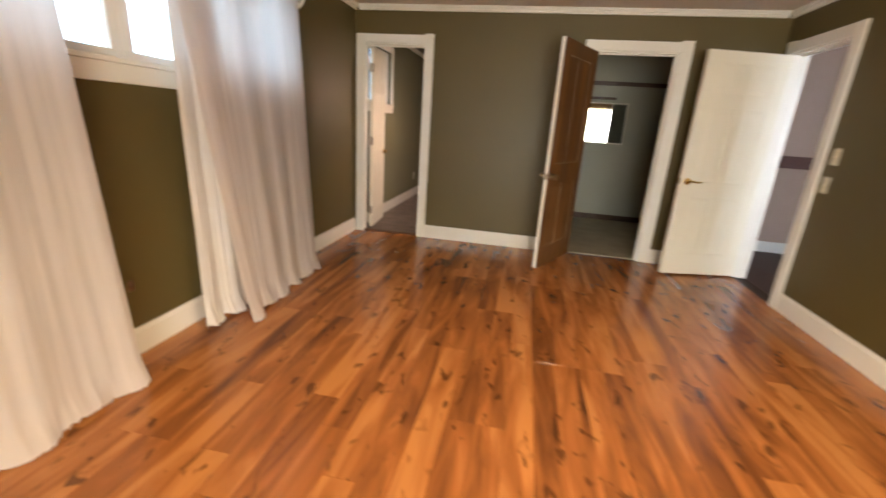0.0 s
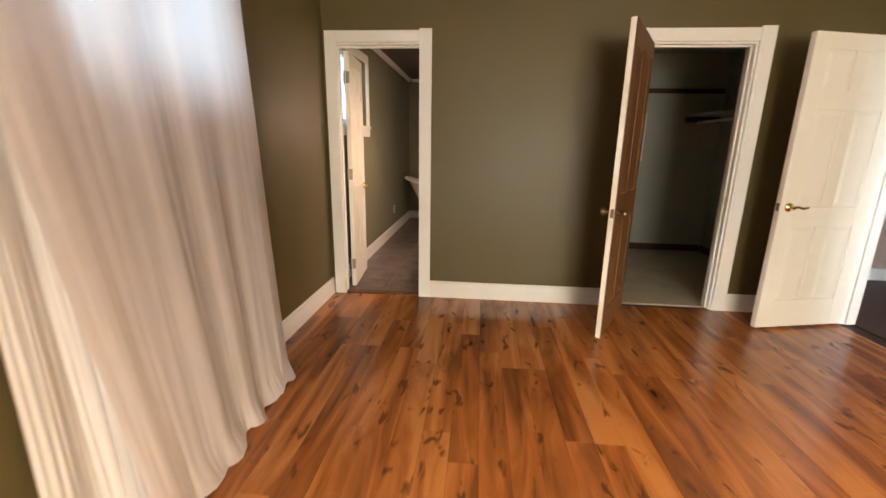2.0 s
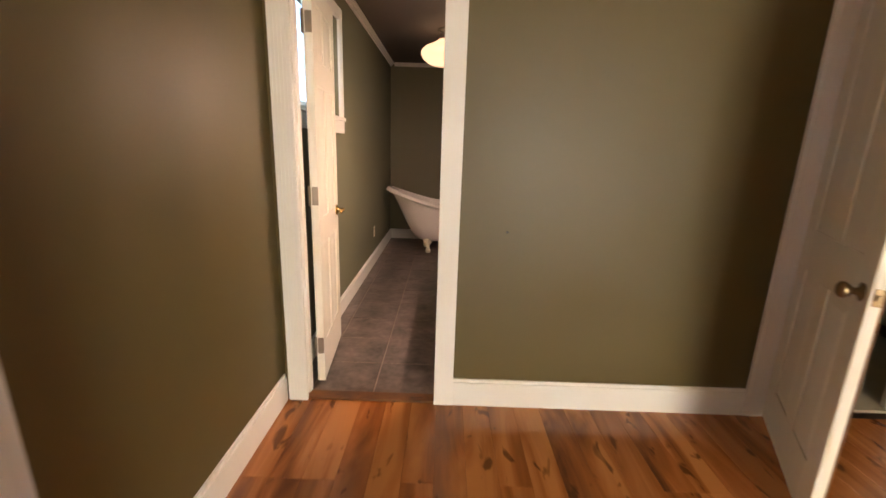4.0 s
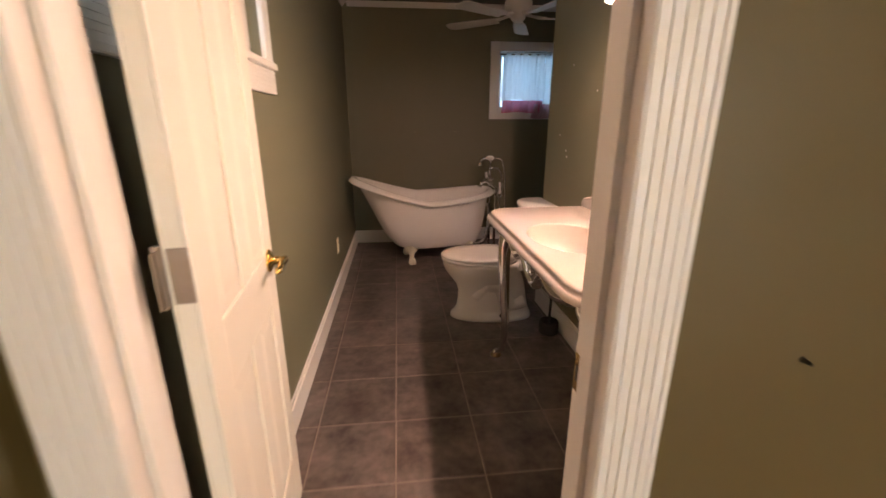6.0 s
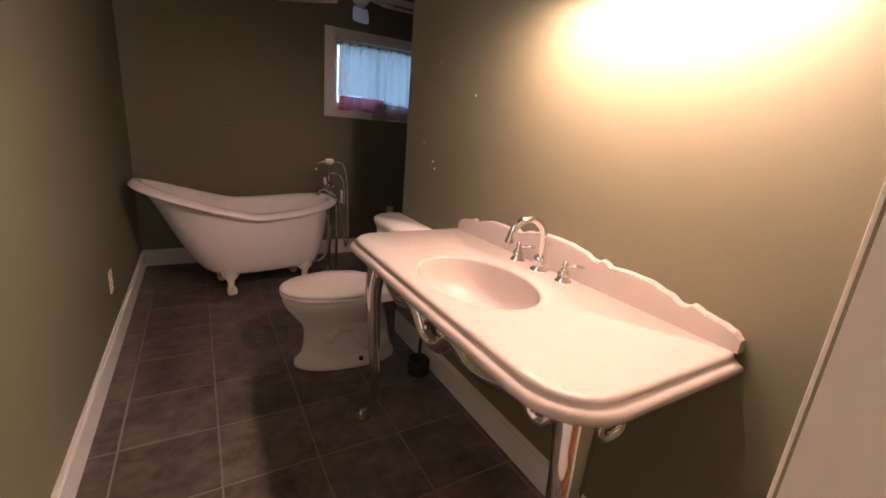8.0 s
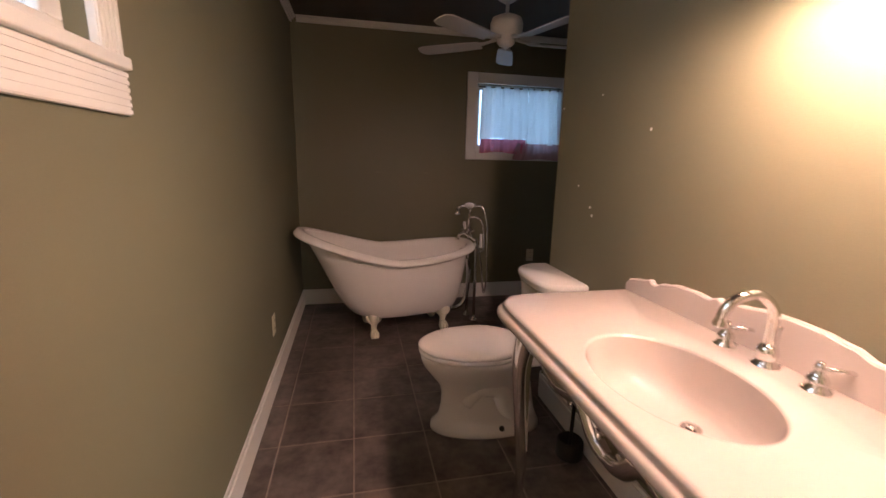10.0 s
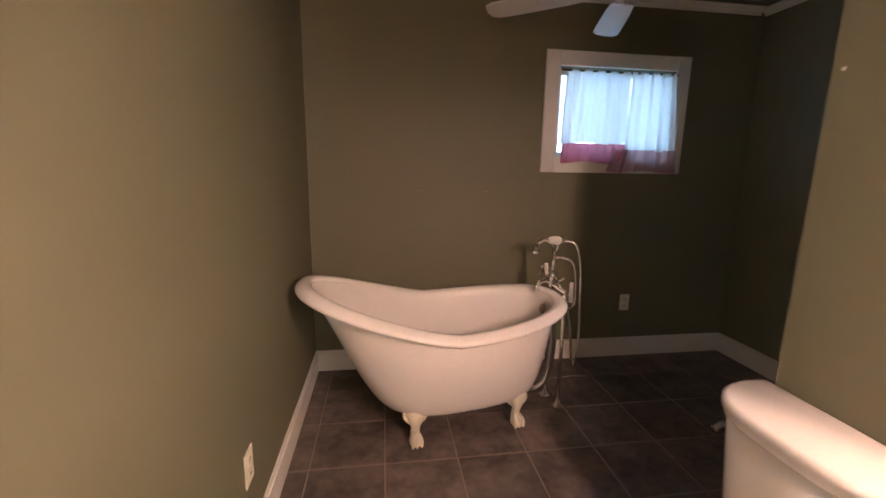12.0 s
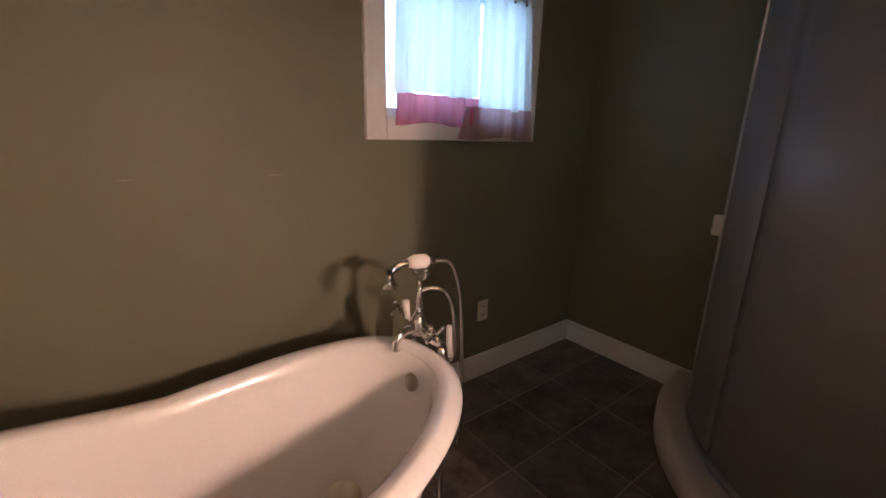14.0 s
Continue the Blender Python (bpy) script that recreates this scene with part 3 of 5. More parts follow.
def window_west(name, xw, y0, y1, z0, z1, bars, label, depth=0.15):
    th = thing(name, label, "window")
    th["kind"] = "structure"
    bm = bmesh.new()
    fluted(bm, 'x', xw, 1, y0 - 0.085, y1 + 0.085, z0 - 0.105, z0 - 0.02, 'x', 5, 0.016)
    part("apron", bm, M_TRIM, th, "white fluted apron board")
    bm = bmesh.new()
    box(bm, xw - depth + 0.01, xw + 0.035, y0 - 0.07, y1 + 0.07, z0 - 0.02, z0 + 0.004, 0.004)
    part("window_sill", bm, M_TRIM, th)
    for a0, a1 in ((y0 - 0.08, y0), (y1, y1 + 0.08)):
        bm = bmesh.new()
        fluted(bm, 'x', xw, 1, a0, a1, z0 + 0.004, z1 + 0.08, 'z', 4, 0.016)
        part("side_casing", bm, M_TRIM, th)
    bm = bmesh.new()
    fluted(bm, 'x', xw, 1, y0, y1, z1, z1 + 0.08, 'x', 4, 0.016)
    part("head_casing", bm, M_TRIM, th)
    xs = xw - 0.055
    edges = [y0] + bars + [y1]
    for a, b in zip(edges, edges[1:]):
        bm = bmesh.new()
        for p in ((a, b, z0 + 0.004, z0 + 0.045), (a, b, z1 - 0.045, z1), (a, a + 0.06, z0 + 0.045, z1 - 0.045), (b - 0.06, b, z0 + 0.045, z1 - 0.045)):
            box(bm, xs - 0.02, xs + 0.02, p[0] + 0.001, p[1] - 0.001, p[2], p[3], 0.003)
        fr = part("window_frame", bm, M_TRIM, th)
        bm = boxes((xs - 0.003, xs + 0.003, a + 0.055, b - 0.055, z0 + 0.04, z1 - 0.04))
        pn = part("pane", bm, M_GLASS, fr)
        pn.visible_shadow = False
    return th


window_west("window_1", 0.0, -3.95, -1.42, 1.46, 2.10, [-3.42, -2.70, -2.05], "white wooden window band with fluted sill apron")
window_west("window_2", XB, 0.32, 1.21, 1.46, 2.10, [0.77], "white bathroom side window with fluted sill apron")
win = thing("window_3", "small white-cased bathroom window", "window")
win["kind"] = "structure"
for p, nm in (((1.435, 1.525, YN - 0.02, YN, 1.29, 2.025), "side_casing"), ((2.315, 2.405, YN - 0.02, YN, 1.29, 2.025), "side_casing"), ((1.526, 2.314, YN - 0.019, YN, 1.935, 2.024), "head_casing"), ((1.526, 2.314, YN - 0.019, YN, 1.29, 1.38), "apron")):
    bm = bmesh.new()
    box(bm, *p, 0.004)
    part(nm, bm, M_TRIM, win)
bm = bmesh.new()
for p in ((1.527, 2.313, 1.381, 1.42), (1.527, 2.313, 1.895, 1.934), (1.527, 1.567, 1.42, 1.895), (2.273, 2.313, 1.42, 1.895), (1.90, 1.94, 1.42, 1.895)):
    box(bm, p[0], p[1], YN + 0.05, YN + 0.09, p[2], p[3], 0.003)
fr = part("window_frame", bm, M_TRIM, win)
for a, b in ((1.565, 1.902), (1.938, 2.275)):
    pn = part("pane", boxes((a, b, YN + 0.067, YN + 0.073, 1.418, 1.897)), M_GLASS, fr)
    pn.visible_shadow = False
# unseen window, added to bring bluish light onto the hall doorway's jamb
win_h = thing("hall_light_window", "unseen white hall window, added to light the door jamb", "window")
win_h["kind"] = "structure"
bm = bmesh.new()
for p in ((4.501, 6.299, 0.601, 0.65), (4.501, 6.299, 2.05, 2.099), (4.501, 4.55, 0.65, 2.05), (6.25, 6.299, 0.65, 2.05), (5.375, 5.425, 0.65, 2.05)):
    box(bm, p[0], p[1], -3.06, -3.02, p[2], p[3], 0.004)
part("window_frame", bm, M_TRIM, win_h)

patio = thing("door_4", "white-framed glazed patio door", "patio door")
patio["kind"] = "structure"
for a, b, yy in ((1.551, 2.67, -6.41), (2.63, 3.749, -6.395)):
    bm = bmesh.new()
    for p in ((a, b, 0.002, 0.11), (a, b, 1.99, 2.079), (a, a + 0.06, 0.11, 1.99), (b - 0.06, b, 0.11, 1.99)):
        box(bm, p[0], p[1], yy - 0.007, yy + 0.007, p[2], p[3], 0.002)
    fr = part("sash", bm, M_TRIM, patio)
    pn = part("pane", boxes((a + 0.05, b - 0.05, yy - 0.003, yy + 0.003, 0.10, 2.0)), M_GLASS, fr)
    pn.visible_shadow = False

# garden light outside the windows
setting("backdrop_patio", boxes((-1.0, 7.0, -11.05, -11.0, -1.0, 5.0)), M_OUT_HALL, "bright daylight beyond the patio door")
setting("backdrop_garden", boxes((-4.05, -4.0, -10, 3.2, -1.5, 5.0)), M_OUT, "bright blurred garden beyond the windows")
setting("backdrop_yard", boxes((-2.5, 6.0, 7.0, 7.05, -1.0, 5.0)), M_OUT_BLUE, "bright blue daylight beyond the bathroom window")
# glowing panel added outside the hall opening to feed it light
setting("backdrop_hall_glow", boxes((4.4, 8.5, -6.05, -6.0, -1.0, 4.0)), M_OUT_HALL, "unseen glowing panel, added as daylight for the hall")
setting("ground", boxes((-60, 60, -60, 60, -0.40, -0.30)), mat("lawn", (0.05, 0.08, 0.03), 0.9, 0, 0.3, 2, 40, 0.3), "lawn round the house")

# ---- bedroom things ----


def drape(name, top, bottom, z0, z1, xt, xb, folds, depth_t, depth_b, seed, lift=0.0, nu=150, nv=44, swing=0.0):
    """Hanging cloth: top and bottom (y0, y1) spans; the folds deepen and wander towards the hem, which rests ragged on the floor."""
    rnd = random.Random(seed)
    ph = [rnd.uniform(0, 6.28) for _ in range(6)]
    bm = bmesh.new()
    grid = []
    for j in range(nv + 1):
        v = j / nv
        row = []
        for i in range(nu + 1):
            u = i / nu
            s = v ** 1.2
            y = (top[0] + (top[1] - top[0]) * u) * (1 - s) + (bottom[0] + (bottom[1] - bottom[0]) * u) * s
            w = u * folds * 6.283 + 0.7 * math.sin(u * 9 + ph[0]) + 0.5 * v * math.sin(u * 5 + ph[1])
            d = depth_t + (depth_b - depth_t) * s
            f = math.sin(w) + 0.22 * math.sin(2.3 * w + ph[2] + v) + 0.25 * math.sin(0.37 * w + ph[3])
            crease = 0.42 * d * noise.noise((u * 26, v * 2.2, seed)) + 0.13 * d * noise.noise((u * 70 + v * 4, v * 6, seed + 9))
            x = xt + (xb - xt) * s + d * f + crease + swing * s * (1 - u) ** 2
            y += 0.15 * d * math.cos(w + 0.6)
            hem = lift + 0.014 + 0.014 * math.sin(u * 19 + ph[4]) + 0.016 * noise.noise((u * 70, v, seed))
            z = z1 + (max(0.006, z0 + hem) - z1) * v
            if v > 0.95 and lift == 0:
                x += (v - 0.95) * 0.7 * abs(math.sin(u * 17 + ph[1]))
            row.append(bm.verts.new((max(x, 0.03), y, z)))
        grid.append(row)
    for a, b in zip(grid, grid[1:]):
        for i in range(nu):
            bm.faces.new((a[i], a[i + 1], b[i + 1], b[i]))
    return bm


cur = thing("curtain", "long sheer white curtain pooling on the floor", "curtain", "window curtains")
part("sheer_panel", drape("c", (-2.56, -1.35), (-2.43, -1.38), 0.0, 2.155, 0.115, 0.240, 3.6, 0.006, 0.013, 3, swing=0.10), M_CURTAIN, cur, "", True)
part("liner_panel", drape("c", (-2.55, -2.30), (-2.60, -2.12), 0.0, 2.15, 0.085, 0.150, 2, 0.008, 0.022, 8), M_LINER, cur, "heavier white lining showing at the edge", True)
cur2 = thing("curtain", "long sheer white curtain reaching the floor", "curtain", "window curtains")
part("sheer_panel", drape("c", (-4.12, -3.13), (-4.25, -3.09), 0.0, 2.155, 0.125, 0.225, 3.4, 0.006, 0.014, 12), M_CURTAIN, cur2, "", True)
part("liner_panel", drape("c", (-4.12, -3.92), (-4.2, -3.95), 0.0, 2.15, 0.085, 0.10, 2, 0.010, 0.02, 21), M_LINER, cur2, "heavier white lining", True)

rod = thing("curtain_rod", "white curtain rod on scrolled brackets", "curtain rod")
bm = bmesh.new()
tube(bm, [(0.115, -4.45, 2.165), (0.115, -1.15, 2.165)], 0.016, 14)
part("pole", bm, M_TRIM, rod, "", True)
for yy in (-4.40, -1.22):
    bm = bmesh.new()
    box(bm, 0.0, 0.014, yy - 0.03, yy + 0.03, 2.02, 2.22, 0.004)
    box(bm, 0.012, 0.15, yy - 0.022, yy + 0.022, 2.186, 2.214, 0.005)
    tube(bm, smooth_line([(0.012, yy, 2.05), (0.05, yy, 2.06), (0.085, yy, 2.10), (0.10, yy, 2.145), (0.135, yy, 2.165), (0.15, yy, 2.14), (0.135, yy, 2.125)], 6), 0.015, 10)
    part("bracket", bm, M_TRIM, rod, "white scrolled wooden bracket")
bm = bmesh.new()
lathe(bm, [(0.001, 0), (0.018, 0.0), (0.022, 0.012), (0.012, 0.022), (0.026, 0.040), (0.030, 0.055), (0.020, 0.072), (0.001, 0.078)], 18, Matrix.Translation((0.115, -1.155, 2.165)) @ Matrix.Rotation(radians(-90), 4, 'X'))
part("finial", bm, M_TRIM, rod, "", True)


def plate(name, m, mt, label, category, style):
    """A wall plate facing +y of its own, with sockets or a rocker."""
    th = thing(name, label, category, m=m)
    bm = bmesh.new()
    box(bm, -0.036, 0.036, 0, 0.006, -0.058, 0.058, 0.003)
    part("cover", bm, mt, th)
    if style == "outlet":
        for z in (-0.024, 0.024):
            bm = bmesh.new()
            box(bm, -0.017, 0.017, 0.0055, 0.008, z - 0.015, z + 0.015, 0.003)
            sk = part("socket", bm, mt, th)
            # thin dark bars on the socket, coloured as the slots' inner shade
            bm = boxes((-0.008, -0.005, 0.0075, 0.0088, z - 0.004, z + 0.008), (0.005, 0.008, 0.0075, 0.0088, z - 0.004, z + 0.008))
            part("slot", bm, M_DARK, sk, "contact slots, their shade put in as dark strips")
    elif style == "switch":
        bm = bmesh.new()
        box(bm, -0.005, 0.005, 0.005, 0.018, -0.008, 0.010, 0.002)
        part("toggle", bm, mt, th)
    else:
        bm = bmesh.new()
        tube(bm, [(0, 0.004, 0), (0, 0.026, 0)], 0.006, 10)
        part("jack", bm, M_NICKEL, th)
    return th


plate("wall_jack", pose(0.0005, -2.89, 0.38, 0, 0, -90) @ Matrix.Scale(0.5, 4), M_NICKEL, "small dark cable jack on the olive wall", "wall jack", "jack")
plate("light_switch", pose(4.0295, -1.06, 1.22, 0, 0, 90), M_PLASTIC, "ivory wall switch beside the hall doorway", "light switch", "switch")
plate("thermostat", pose(4.0295, -1.04, 1.02, 0, 0, 90), M_PLASTIC, "small ivory wall control below the switch", "wall control", "switch")
plate("wall_outlet", pose(XB + 0.0005, 2.61, 0.358, 0, 0, -90), M_PLASTIC, "ivory outlet on the taupe wall", "outlet", "outlet")
plate("wall_outlet", pose(2.116, YN - 0.0005, 0.396, 0, 0, 180), M_PLASTIC, "ivory outlet under the window", "outlet", "outlet")

# unseen ceiling lamp over mid-bedroom; deep shade added to keep light off walls
lt = thing("ceiling_lamp", "unseen ceiling lamp, its deep white shade added to hold light down", "lamp", m=pose(2.30, -3.75, 0))
bm = bmesh.new()
lathe(bm, [(0.001, 2.379), (0.06, 2.379), (0.056, 2.355), (0.014, 2.345), (0.014, 2.27), (0.001, 2.27)], 20)
part("stem", bm, M_FANW, lt, "", True)
bm = bmesh.new()
# profile made up to cut the light to a downward cone
pr = [(0.012, 2.275), (0.05, 2.27), (0.10, 2.235), (0.14, 2.16), (0.158, 2.075)]
loft(bm, [[(r * math.cos(2 * math.pi * i / 32), r * math.sin(2 * math.pi * i / 32), z) for i in range(32)] for r, z in pr + [(r - 0.004, z - 0.002) for r, z in pr[::-1]]])
part("shade", bm, M_FANW, lt, "", True)

# closet fittings
sh = thing("closet_shelf", "pale closet shelf with a hanging rail", "shelf")
bm = boxes((3.72, 4.119, 0.30, 2.119, 1.665, 1.685), bevel=0.002)
part("shelf_board", bm, M_CLOSET_WALL, sh)
bm = boxes((4.098, 4.1195, 0.30, 2.119, 1.60, 1.664), bevel=0.002)
part("cleat", bm, M_CLOSET_WALL, sh)
bm = bmesh.new()
tube(bm, [(3.85, 0.3, 1.60), (3.85, 2.119, 1.60)], 0.016)
part("hanging_rail", bm, M_TRIM, sh)
bm = boxes((3.70, 4.119, 2.096, 2.1195, 1.60, 1.664))
part("cleat", bm, M_BROWN, sh)
setting("trim_closet_rail", boxes((1.60, 4.10, 2.098, 2.1195, 1.93, 1.985), bevel=0.003), M_BROWN, "dark brown rail high on the closet wall")
mr = thing("wall_mirror", "small rectangular wall mirror in a thin white frame", "mirror", m=Matrix.Translation((2.66, 2.119, 0)) @ Matrix.Rotation(radians(-3.0), 4, 'Z') @ Matrix.Translation((-2.66, -2.119, 0)))
bm = bmesh.new()
for p in ((2.66, 3.24, 1.135, 1.15), (2.66, 3.24, 1.685, 1.70), (2.66, 2.675, 1.15, 1.685), (3.225, 3.24, 1.15, 1.685)):
    box(bm, p[0], p[1], 2.10, 2.1195, p[2], p[3], 0.003)
part("mirror_frame", bm, M_TRIM, mr)
part("mirror_glass", boxes((2.674, 3.226, 2.106, 2.112, 1.149, 1.686)), M_MIRROR, mr)
hk = thing("hook_rail", "short dark wooden hook rail above the mirror", "hook rail")
bm = boxes((2.70, 3.07, 2.10, 2.1195, 1.74, 1.775), bevel=0.003)
part("rail", bm, M_BROWN, hk)
for xx in (2.76, 2.88, 3.00):
    bm = bmesh.new()
    tube(bm, [(xx, 2.101, 1.758), (xx, 2.075, 1.756), (xx, 2.07, 1.77)], 0.005, 8)
    part("hook", bm, M_BRONZE, hk)

# ---- bathroom: clawfoot slipper tub ----
tub = thing("bathtub", "white clawfoot slipper bathtub with rolled rim", "bathtub", m=pose(0.706, 3.305, 0, 0, 0, 8.0))
TL, TW, NS = 0.665, 0.375, 72


def oval(a, b, px=2.3):
    """Plan of the rim, a little squarer than an ellipse."""
    pts = []
    for i in range(NS):
        t = 2 * math.pi * i / NS
        c, s = math.cos(t), math.sin(t)
        pts.append((a * math.copysign(abs(c) ** (2 / px), c), b * math.copysign(abs(s) ** (2 / px), s)))
    return pts


def rim_z(u):
    return 0.595 + (0.188 * min(1.0, -u) ** 1.22 if u < 0 else 0.055 * min(1.0, u) ** 1.8)


def tub_ring(inset, k):
    """k: 0 at the rim, 1 at the floor of the tub."""
    out = []
    for x, y in oval(TL - inset, TW - inset):
        u = x / TL
        zr = rim_z(u)
        pull = k ** (0.78 if x < 0 else 1.15)
        xx = x * (1 - (0.55 if x < 0 else 0.26) * pull) + 0.045 * pull
        yy = y * (1 - 0.47 * k ** 1.25)
        out.append((xx, yy, zr + (0.165 - zr) * math.sin(k * math.pi / 2) ** 0.92))
    return out


def tub_shell(inset, ks, dz=0.0):
    return [[(x, y, z + dz) for x, y, z in tub_ring(inset, k)] for k in ks]


bm = bmesh.new()
ks = [0.03, 0.1, 0.2, 0.3, 0.4, 0.5, 0.6, 0.7, 0.8, 0.88, 0.94, 0.98]
outer = tub_shell(0.060, [0.0] + ks, -0.012)
last = [(x * 0.6, y * 0.5, 0.156) for x, y, z in outer[-1]]
loft(bm, outer + [last], close_last=True)
part("outer_shell", bm, M_ENAMEL, tub, "", True)
bm = bmesh.new()
inner = tub_shell(0.044, [0.0], 0.0213) + tub_shell(0.060, [0.0], 0.0185) + tub_shell(0.073, [0.0], 0.008) + tub_shell(0.080, ks, 0.004)
last = [(x * 0.6, y * 0.5, 0.176) for x, y, z in inner[-1]]
loft(bm, inner + [last], close_last=True)
part("basin", bm, M_ENAMEL, tub, "glossy white enamel interior", True)
bm = bmesh.new()
rings = []
for a in range(14):
    t = 2 * math.pi * a / 14
    ring = []
    for (x, y), (x2, y2) in zip(oval(TL - 0.034 + 0.036 * math.cos(t), TW - 0.034 + 0.036 * math.cos(t)), oval(TL, TW)):
        ring.append((x, y, rim_z(x2 / TL) + 0.021 * math.sin(t) - (0.010 if math.cos(t) > 0.3 else 0)))
    rings.append(ring)
loft(bm, rings + [rings[0]])
bmesh.ops.remove_doubles(bm, verts=bm.verts, dist=1e-5)
part("rolled_rim", bm, M_ENAMEL, tub, "", True)
for fx, fy, dr in ((-0.150, -0.130, -1), (0.385, -0.110, -1), (-0.150, 0.130, 1), (0.385, 0.110, 1)):
    bm = bmesh.new()
    o = Vector((fx, fy, 0))
    tube(bm, smooth_line([o + Vector((0, -dr * 0.04, 0.215)), o + Vector((0, dr * 0.016, 0.170)), o + Vector((0, dr * 0.020, 0.105)), o + Vector((0, dr * 0.012, 0.065)), o + Vector((0, dr * 0.026, 0.035))], 5),
         [0.046] * 5 + [0.044, 0.042, 0.038, 0.032, 0.027] + [0.024, 0.022, 0.021, 0.021, 0.022] + [0.023, 0.024, 0.026, 0.026, 0.026, 0.024], 12)
    bmesh.ops.create_uvsphere(bm, u_segments=14, v_segments=9, radius=0.033, matrix=Matrix.Translation(o + Vector((0, dr * 0.03, 0.033))))
    for s in (-1, 0, 1):
        tube(bm, smooth_line([o + Vector((s * 0.012, dr * 0.030, 0.072)), o + Vector((s * 0.024, dr * 0.058, 0.048)), o + Vector((s * 0.020, dr * 0.062, 0.016))], 4), 0.0075, 8)
    for s in (-1, 1):
        tube(bm, smooth_line([o + Vector((s * 0.02, dr * 0.02, 0.12)), o + Vector((s * 0.046, dr * 0.02, 0.145)), o + Vector((s * 0.050, dr * 0.01, 0.168)), o + Vector((s * 0.034, dr * 0.016, 0.160))], 4), 0.011, 8)
    part("claw_foot", bm, M_FOOT, tub, "cream ball-and-claw foot", True)
bm = bmesh.new()
lathe(bm, [(0.001, 0), (0.028, 0), (0.028, 0.004), (0.020, 0.009), (0.001, 0.011)], 20, Matrix.Translation((0.570, -0.015, 0.580)) @ Matrix.Rotation(radians(-78), 4, 'Y'))
part("overflow", bm, M_NICKEL, tub, "round chrome overflow", True)

# telephone-style tub filler on floor pipes
tf = thing("tub_filler", "chrome freestanding tub filler with handset and hoses", "faucet", m=pose(1.372, 3.455, 0, 0, 0, -4))
for px, py in ((-0.005, 0.045), (0.03, -0.075)):
    bm = bmesh.new()
    tube(bm, [(px, py, 0.0), (px, py, 0.66)], 0.011, 12)
    part("riser", bm, M_CHROME, tf, "", True)
    bm = bmesh.new()
    lathe(bm, [(0.001, 0), (0.034, 0), (0.032, 0.006), (0.016, 0.014), (0.014, 0.03), (0.001, 0.03)], 18, Matrix.Translation((px, py, 0)))
    part("floor_flange", bm, M_CHROME, tf, "", True)
    bm = bmesh.new()
    lathe(bm, [(0.001, 0.60), (0.017, 0.60), (0.019, 0.62), (0.017, 0.64), (0.013, 0.66), (0.001, 0.66)], 14, Matrix.Translation((px, py, 0)))
    part("coupling", bm, M_CHROME, tf, "", True)
bm = bmesh.new()
tube(bm, smooth_line([(-0.005, 0.045, 0.66), (-0.02, 0.05, 0.70), (-0.02, 0.0, 0.715), (-0.02, -0.05, 0.70), (0.03, -0.075, 0.66)], 5), 0.013, 12)
lathe(bm, [(0.001, -0.03), (0.024, -0.03), (0.028, 0.0), (0.022, 0.03), (0.014, 0.05), (0.001, 0.05)], 18, Matrix.Translation((-0.02, -0.01, 0.72)))
part("valve_body", bm, M_CHROME, tf, "", True)
bm = bmesh.new()
tube(bm, smooth_line([(-0.03, -0.01, 0.71), (-0.075, -0.015, 0.715), (-0.105, -0.02, 0.695), (-0.11, -0.02, 0.66)], 6), [0.015] * 12 + [0.014] * 4 + [0.016] * 3, 12)
part("spout", bm, M_CHROME, tf, "", True)
for yy, s in ((0.05, 1), (-0.07, -1)):
    bm = bmesh.new()
    tube(bm, [(-0.02, yy - s * 0.02, 0.72), (-0.03, yy + s * 0.045, 0.735)], 0.010, 10)
    c = Vector((-0.032, yy + s * 0.055, 0.738))
    for a in range(4):
        d = Vector((math.cos(a * 1.571 + 0.5), 0, math.sin(a * 1.571 + 0.5)))
        tube(bm, [c, c + d * 0.030, c + d * 0.036], [0.006, 0.007, 0.009], 8)
    part("cross_handle", bm, M_CHROME, tf, "", True)
bm = bmesh.new()
tube(bm, smooth_line([(-0.045, 0.02, 0.74), (-0.05, 0.02, 0.775), (-0.052, 0.02, 0.80)], 4), [0.010] * 4 + [0.012] * 5, 12)
part("diverter_handle", bm, M_PORC, tf, "white porcelain diverter handle", True)
bm = bmesh.new()
tube(bm, [(-0.02, -0.01, 0.76), (-0.02, -0.01, 0.885)], [0.013, 0.010], 12)
tube(bm, smooth_line([(-0.02, -0.055, 0.915), (-0.02, -0.045, 0.892), (-0.02, -0.01, 0.883), (-0.02, 0.025, 0.892), (-0.02, 0.035, 0.915)], 5), 0.008, 10)
part("cradle", bm, M_CHROME, tf, "", True)
bm = bmesh.new()
tube(bm, smooth_line([(-0.11, 0.012, 0.905), (-0.085, 0.008, 0.925), (-0.05, 0.0, 0.932), (0.03, -0.02, 0.932)], 5), [0.013] * 5 + [0.012] * 11, 12)
tube(bm, [(-0.112, 0.012, 0.918), (-0.113, 0.012, 0.88), (-0.113, 0.012, 0.862)], [0.012, 0.018, 0.030], 16)
hs = part("handset", bm, M_CHROME, tf, "chrome telephone handset", True)
bm = bmesh.new()
tube(bm, [(-0.055, 0.0, 0.932), (-0.035, -0.003, 0.933), (0.0, -0.011, 0.933), (0.012, -0.014, 0.932)], [0.014, 0.023, 0.023, 0.014], 14)
part("grip", bm, M_PORC, hs, "white porcelain grip", True)
bm = bmesh.new()
